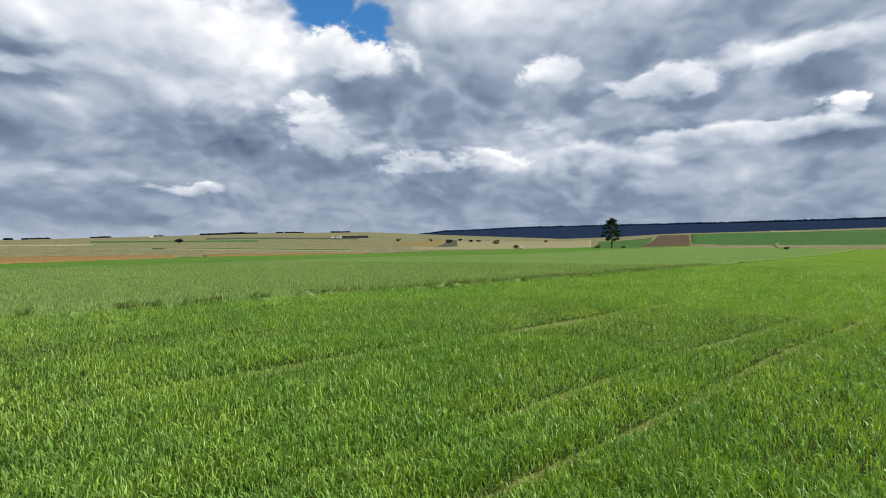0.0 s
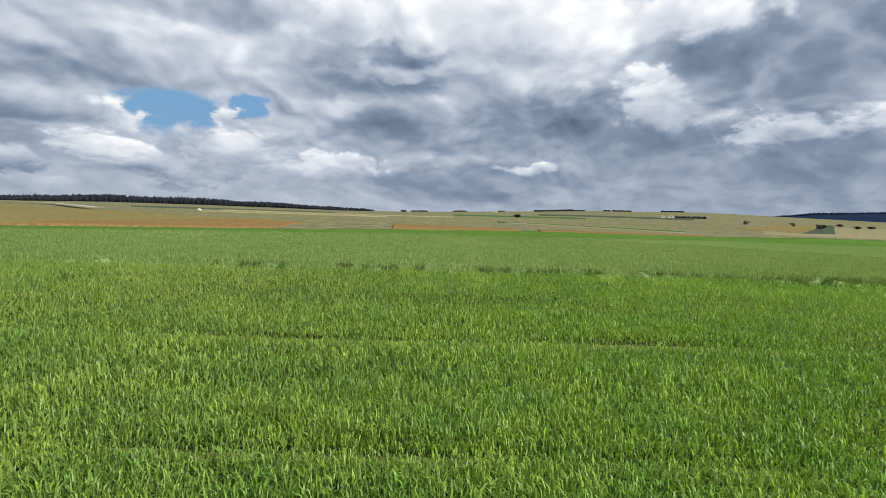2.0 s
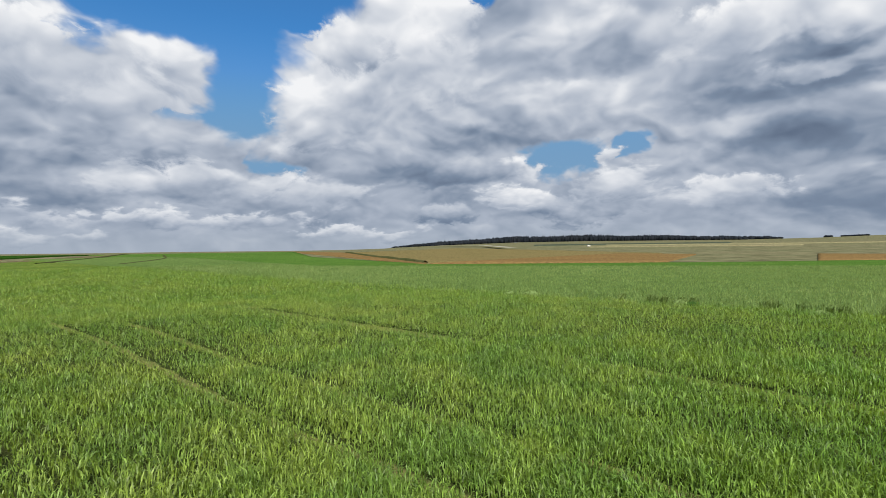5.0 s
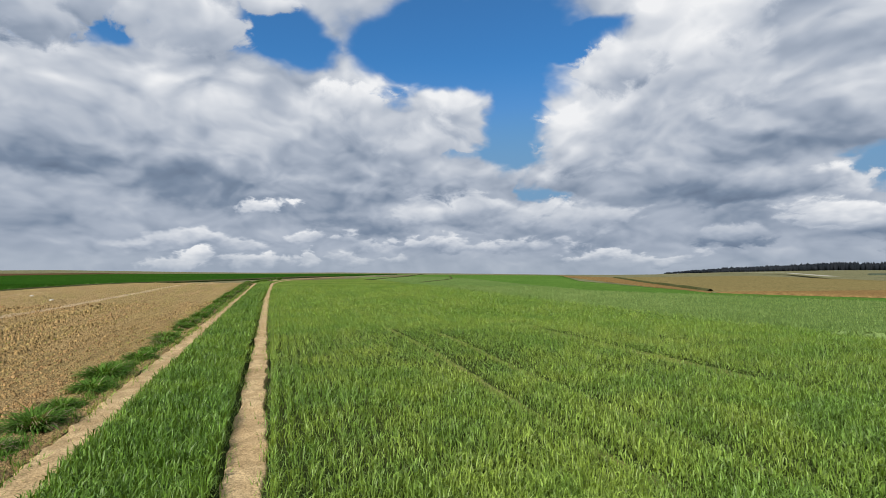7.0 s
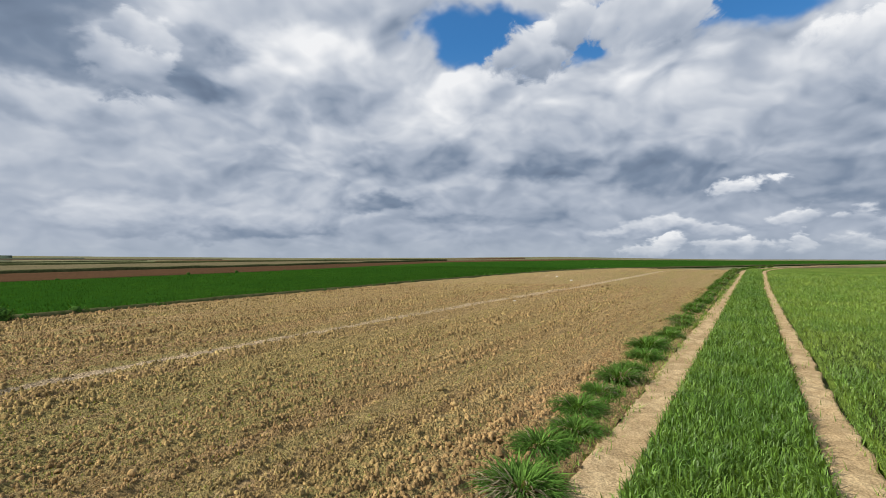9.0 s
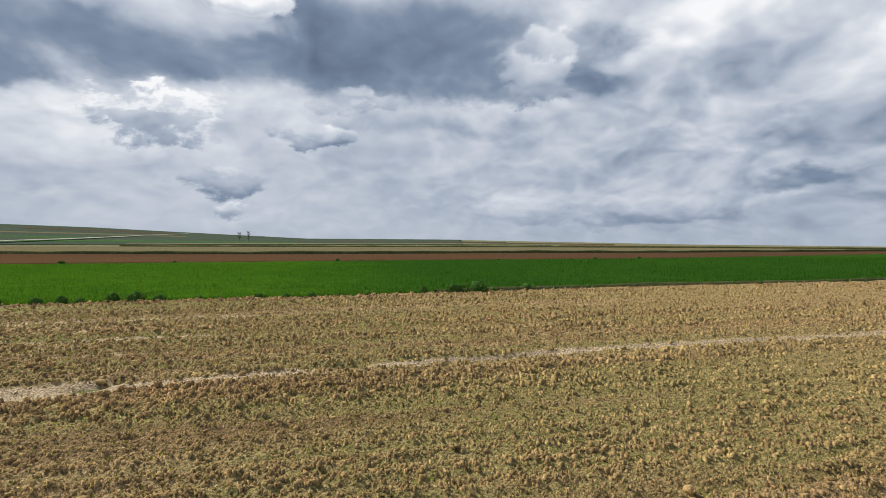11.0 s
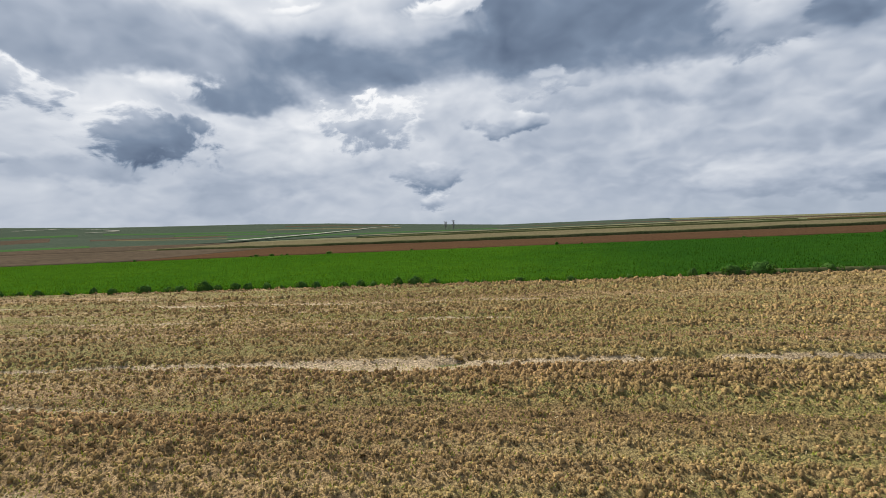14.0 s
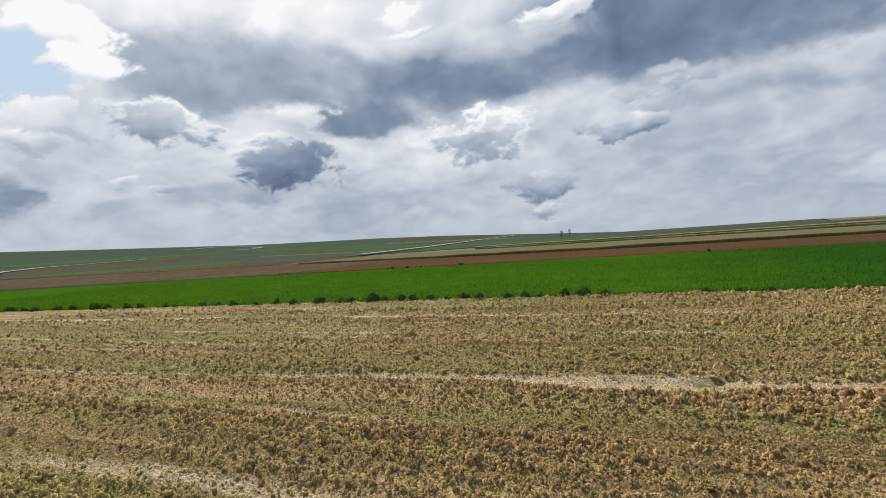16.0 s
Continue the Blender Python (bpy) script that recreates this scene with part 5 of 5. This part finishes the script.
def build_poplar(x, y, tall, seed, wide):
    tree = new("poplar_tree")
    r = random.Random(seed)
    bm = bmesh.new()
    tube(bm, [Vector((0.1 * math.sin(k), 0, tall * k / 6)) for k in range(7)], [0.2 - 0.03 * k + 0.01 for k in range(7)], 7)
    part("trunk", bm, TWIGS, tree)
    centers = []
    for k in range(22):
        h = 0.18 + 0.8 * k / 21
        a = k * 2.4
        start = Vector((0, 0, tall * h * 0.93))
        end = start + Vector((math.cos(a) * wide * r.uniform(0.5, 1), math.sin(a) * wide * r.uniform(0.5, 1), tall * 0.11))
        bm = bmesh.new()
        tube(bm, [start, (start + end) / 2 + Vector((0, 0, -0.1)), end], [0.06, 0.04, 0.02], 4)
        part("limb", bm, TWIGS, tree)
        centers.append(tuple(end))
    part("crown", leaf_cloud("crown", centers, wide * 0.6, 600, 0.09, TWIGS, seed), None, tree, "thin leafless grey crown of twigs")
    tree.location = (x, y, float(height(x, y)) - 0.1)
    tagged(tree, "slender bare grey poplar tree on the slope", "tree", "poplars on the slope")


def shrub_meshes():
    kinds = []
    for seed in range(3):
        r = np.random.default_rng(seed + 40)
        c = np.stack([r.normal(0, 0.8, 12), r.normal(0, 0.8, 12), r.uniform(0.5, 1.9, 12)], 1)
        stems = bmesh.new()
        for p in c[:6]:
            tube(stems, [Vector((0, 0, -0.1)), Vector(p) * 0.5, Vector(p)], [0.07, 0.05, 0.03], 5)
        ms = bpy.data.meshes.new("stems")
        stems.to_mesh(ms)
        stems.free()
        ms.materials.append(BARK)
        kinds.append((ms, leaf_cloud("foliage", c, 0.75, 1100, 0.12, COPSE if seed == 0 else BRUSH, seed)))
    return kinds


SHRUBS = shrub_meshes()


def build_shrub(x, y, size, k, label, group):
    ob = new("shrub")
    part("stems", SHRUBS[k][0], None, ob)
    part("foliage", SHRUBS[k][1], None, ob)
    ob.matrix_basis = pose(x, y, float(height(x, y)), 0, 0, rng.uniform(0, 360)) @ Matrix.Diagonal((size, size, size, 1))
    tagged(ob, label, "shrub", group)


def woods(name, rows, mat, label, tall, spacing, seed, taper=0.0):
    """Far woodland as many pointed and rounded crowns; rows of heading and distance at both ends."""
    r = np.random.default_rng(seed)
    xs, ys, ts = [], [], []
    for a0, d0, a1, d1 in rows:
        n = int(abs(np.radians(a1 - a0)) * (d0 + d1) / 2 / spacing) + 2
        t = np.linspace(0, 1, n) + r.normal(0, 0.3 / n, n)
        a, d = np.radians(a0 + (a1 - a0) * t), d0 + (d1 - d0) * t + r.normal(0, spacing, n)
        ts.append(t)
        xs.append(-d * np.sin(a))
        ys.append(d * np.cos(a))
    x, y = np.concatenate(xs), np.concatenate(ys)
    n = len(x)
    ends = np.concatenate(ts)
    h = tall * r.uniform(0.78, 1.06, n) * (0.7 + 0.6 * fractal(x * 0.02, y * 0.02, 3, seed)) * (1 - taper + taper * np.clip(4 * ends * (1 - ends), 0, 1) ** 0.6)
    w = spacing * r.uniform(0.7, 1.3, n)
    k = np.arange(6) * np.pi / 3
    levels = ((0.0, 0.5), (0.35, 1.0), (0.7, 0.75), (1.0, 0.12))
    z0 = height(x, y) - 1.0
    v = np.stack([np.stack([x[:, None] + np.cos(k) * w[:, None] * s, y[:, None] + np.sin(k) * w[:, None] * s,
                            np.repeat((z0 + h * u)[:, None], 6, 1) + r.normal(0, 0.05, (n, 6)) * h[:, None] * (u > 0)], -1) for u, s in levels], 1)
    one = []
    for lv in range(3):
        for i in range(6):
            one.append((lv * 6 + i, lv * 6 + (i + 1) % 6, lv * 6 + 6 + (i + 1) % 6, lv * 6 + 6 + i))
    f = np.array(one)[None] + (np.arange(n) * 24)[:, None, None]
    me = mesh_of(name, v.reshape(-1, 3), f.reshape(-1, 4), [mat])
    return tagged(new(name, me), label, "woods", kind="stuff")


build_pine(158, 94)
build_poplar(48, -276, 4.4, 3, 0.8)
build_poplar(44.5, -283, 5.0, 4, 0.7)
build_shrub(61, 305, 1.6, 0, "small round dark tree on the slope", "")
# the shrub at (118, 104) is half of the stand-in for an unidentified object
for k, (x, y, s) in enumerate(((252, 293, 2.2), (236, 226, 1.9), (118, 104, 0.8), (335, 344, 2.0), (272, 341, 1.7), (451, 352, 2.0), (363, 403, 2.3),
                               (152, 96, 0.7), (161, 91, 0.6), (169, 44, 0.7), (235, 339, 1.8), (258, 300, 1.6), (300, 318, 1.9), (225, 262, 1.4))):
    build_shrub(x, y, s * 0.75, k % 3, "dark thorny shrub on dry grass", "shrubs on the dry slope")

woods("woods", [(-34, d, -110, d) for d in (3280, 3420, 3530)], WOODS, "dark woods on the distant range, haze blue in their colour", 15, 7.5, 1)
woods("woods", [(46.5, 1480, 6, 1480), (46, 1490, 5.5, 1490), (45, 1500, 6, 1500), (42, 1470, 8, 1470)], COPSE, "long dark woods along the ridge", 17, 4.5, 2, 0.8)
for k, (a0, a1, d, tall) in enumerate(((-13.4, -17.6, 1470, 8.5), (-17.7, -18.9, 1480, 6), (-21, -21.6, 1480, 6), (-22.0, -23.8, 1480, 6), (1.0, -0.8, 1480, 6),
                                       (-4.0, -5.4, 1470, 5), (2.2, 1.8, 1480, 7), (-27.0, -29.0, 1490, 6), (-28.3, -31.0, 760, 5), (-9.2, -9.9, 1480, 4))):
    woods("copse", [(a0, d, a1, d), (a0, d - 8, a1, d - 8), (a0, d + 8, a1, d + 8)], COPSE, "dark copse on the skyline", tall * 0.62, 3.0, 10 + k)


# ---- houses and mast ----
def build_house(x, y, turn, long, deep, tall):
    house = new("house")
    bm = bmesh.new()
    bmesh.ops.create_cube(bm, size=1.0)
    bmesh.ops.scale(bm, vec=(long, deep, tall), verts=bm.verts)
    bmesh.ops.translate(bm, vec=(0, 0, tall / 2), verts=bm.verts)
    part("wall", bm, PLASTER, house, "white plastered wall")
    bm = bmesh.new()
    ends = []
    for sx in (-1, 1):
        ends.append([bm.verts.new((sx * (long / 2 + 0.3), sy * (deep / 2 + 0.3), z)) for sy, z in ((-1, tall - 0.1), (0, tall + deep * 0.28), (1, tall - 0.1))])
    for i in (0, 1):
        bm.faces.new((ends[0][i], ends[0][i + 1], ends[1][i + 1], ends[1][i]))
    bm.faces.new(ends[0])
    bm.faces.new(ends[1][::-1])
    bm.faces.new((ends[0][0], ends[1][0], ends[1][2], ends[0][2]))
    part("roof", bm, TILES, house, "low tiled roof")
    for sx in (-0.28, 0.0, 0.28):
        bm = bmesh.new()
        bmesh.ops.create_cube(bm, size=1.0)
        bmesh.ops.scale(bm, vec=(1.0, 0.12, 1.2), verts=bm.verts)
        bmesh.ops.translate(bm, vec=(sx * long, -deep / 2, tall * 0.55), verts=bm.verts)
        part("window", bm, GLASSY, house)
    house.matrix_basis = pose(x, y, float(height(x, y)) - 0.2, 0, 0, turn)
    tagged(house, "small white farmhouse with a low roof", "house", "farm buildings on the slopes")


build_house(341, 644, -20, 7, 4, 2.3)
build_house(332, 650, 10, 4, 3.5, 2.1)
build_house(183, 1181, 0, 9, 5, 2.6)


def build_mast(x, y, tall):
    mast = new("mast")
    bm = bmesh.new()
    tube(bm, [Vector((0, 0, tall * k / 4)) for k in range(5)], [0.9, 0.75, 0.6, 0.45, 0.3], 6)
    part("pole", bm, STEEL, mast)
    bm = bmesh.new()
    tube(bm, [Vector((-2, 0, tall * 0.93)), Vector((2, 0, tall * 0.93))], [0.25, 0.25], 5)
    part("crossarm", bm, STEEL, mast)
    mast.location = (x, y, float(height(x, y)) - 0.5)
    tagged(mast, "thin grey radio mast above the woods", "mast")


build_mast(3240, 1055, 48)
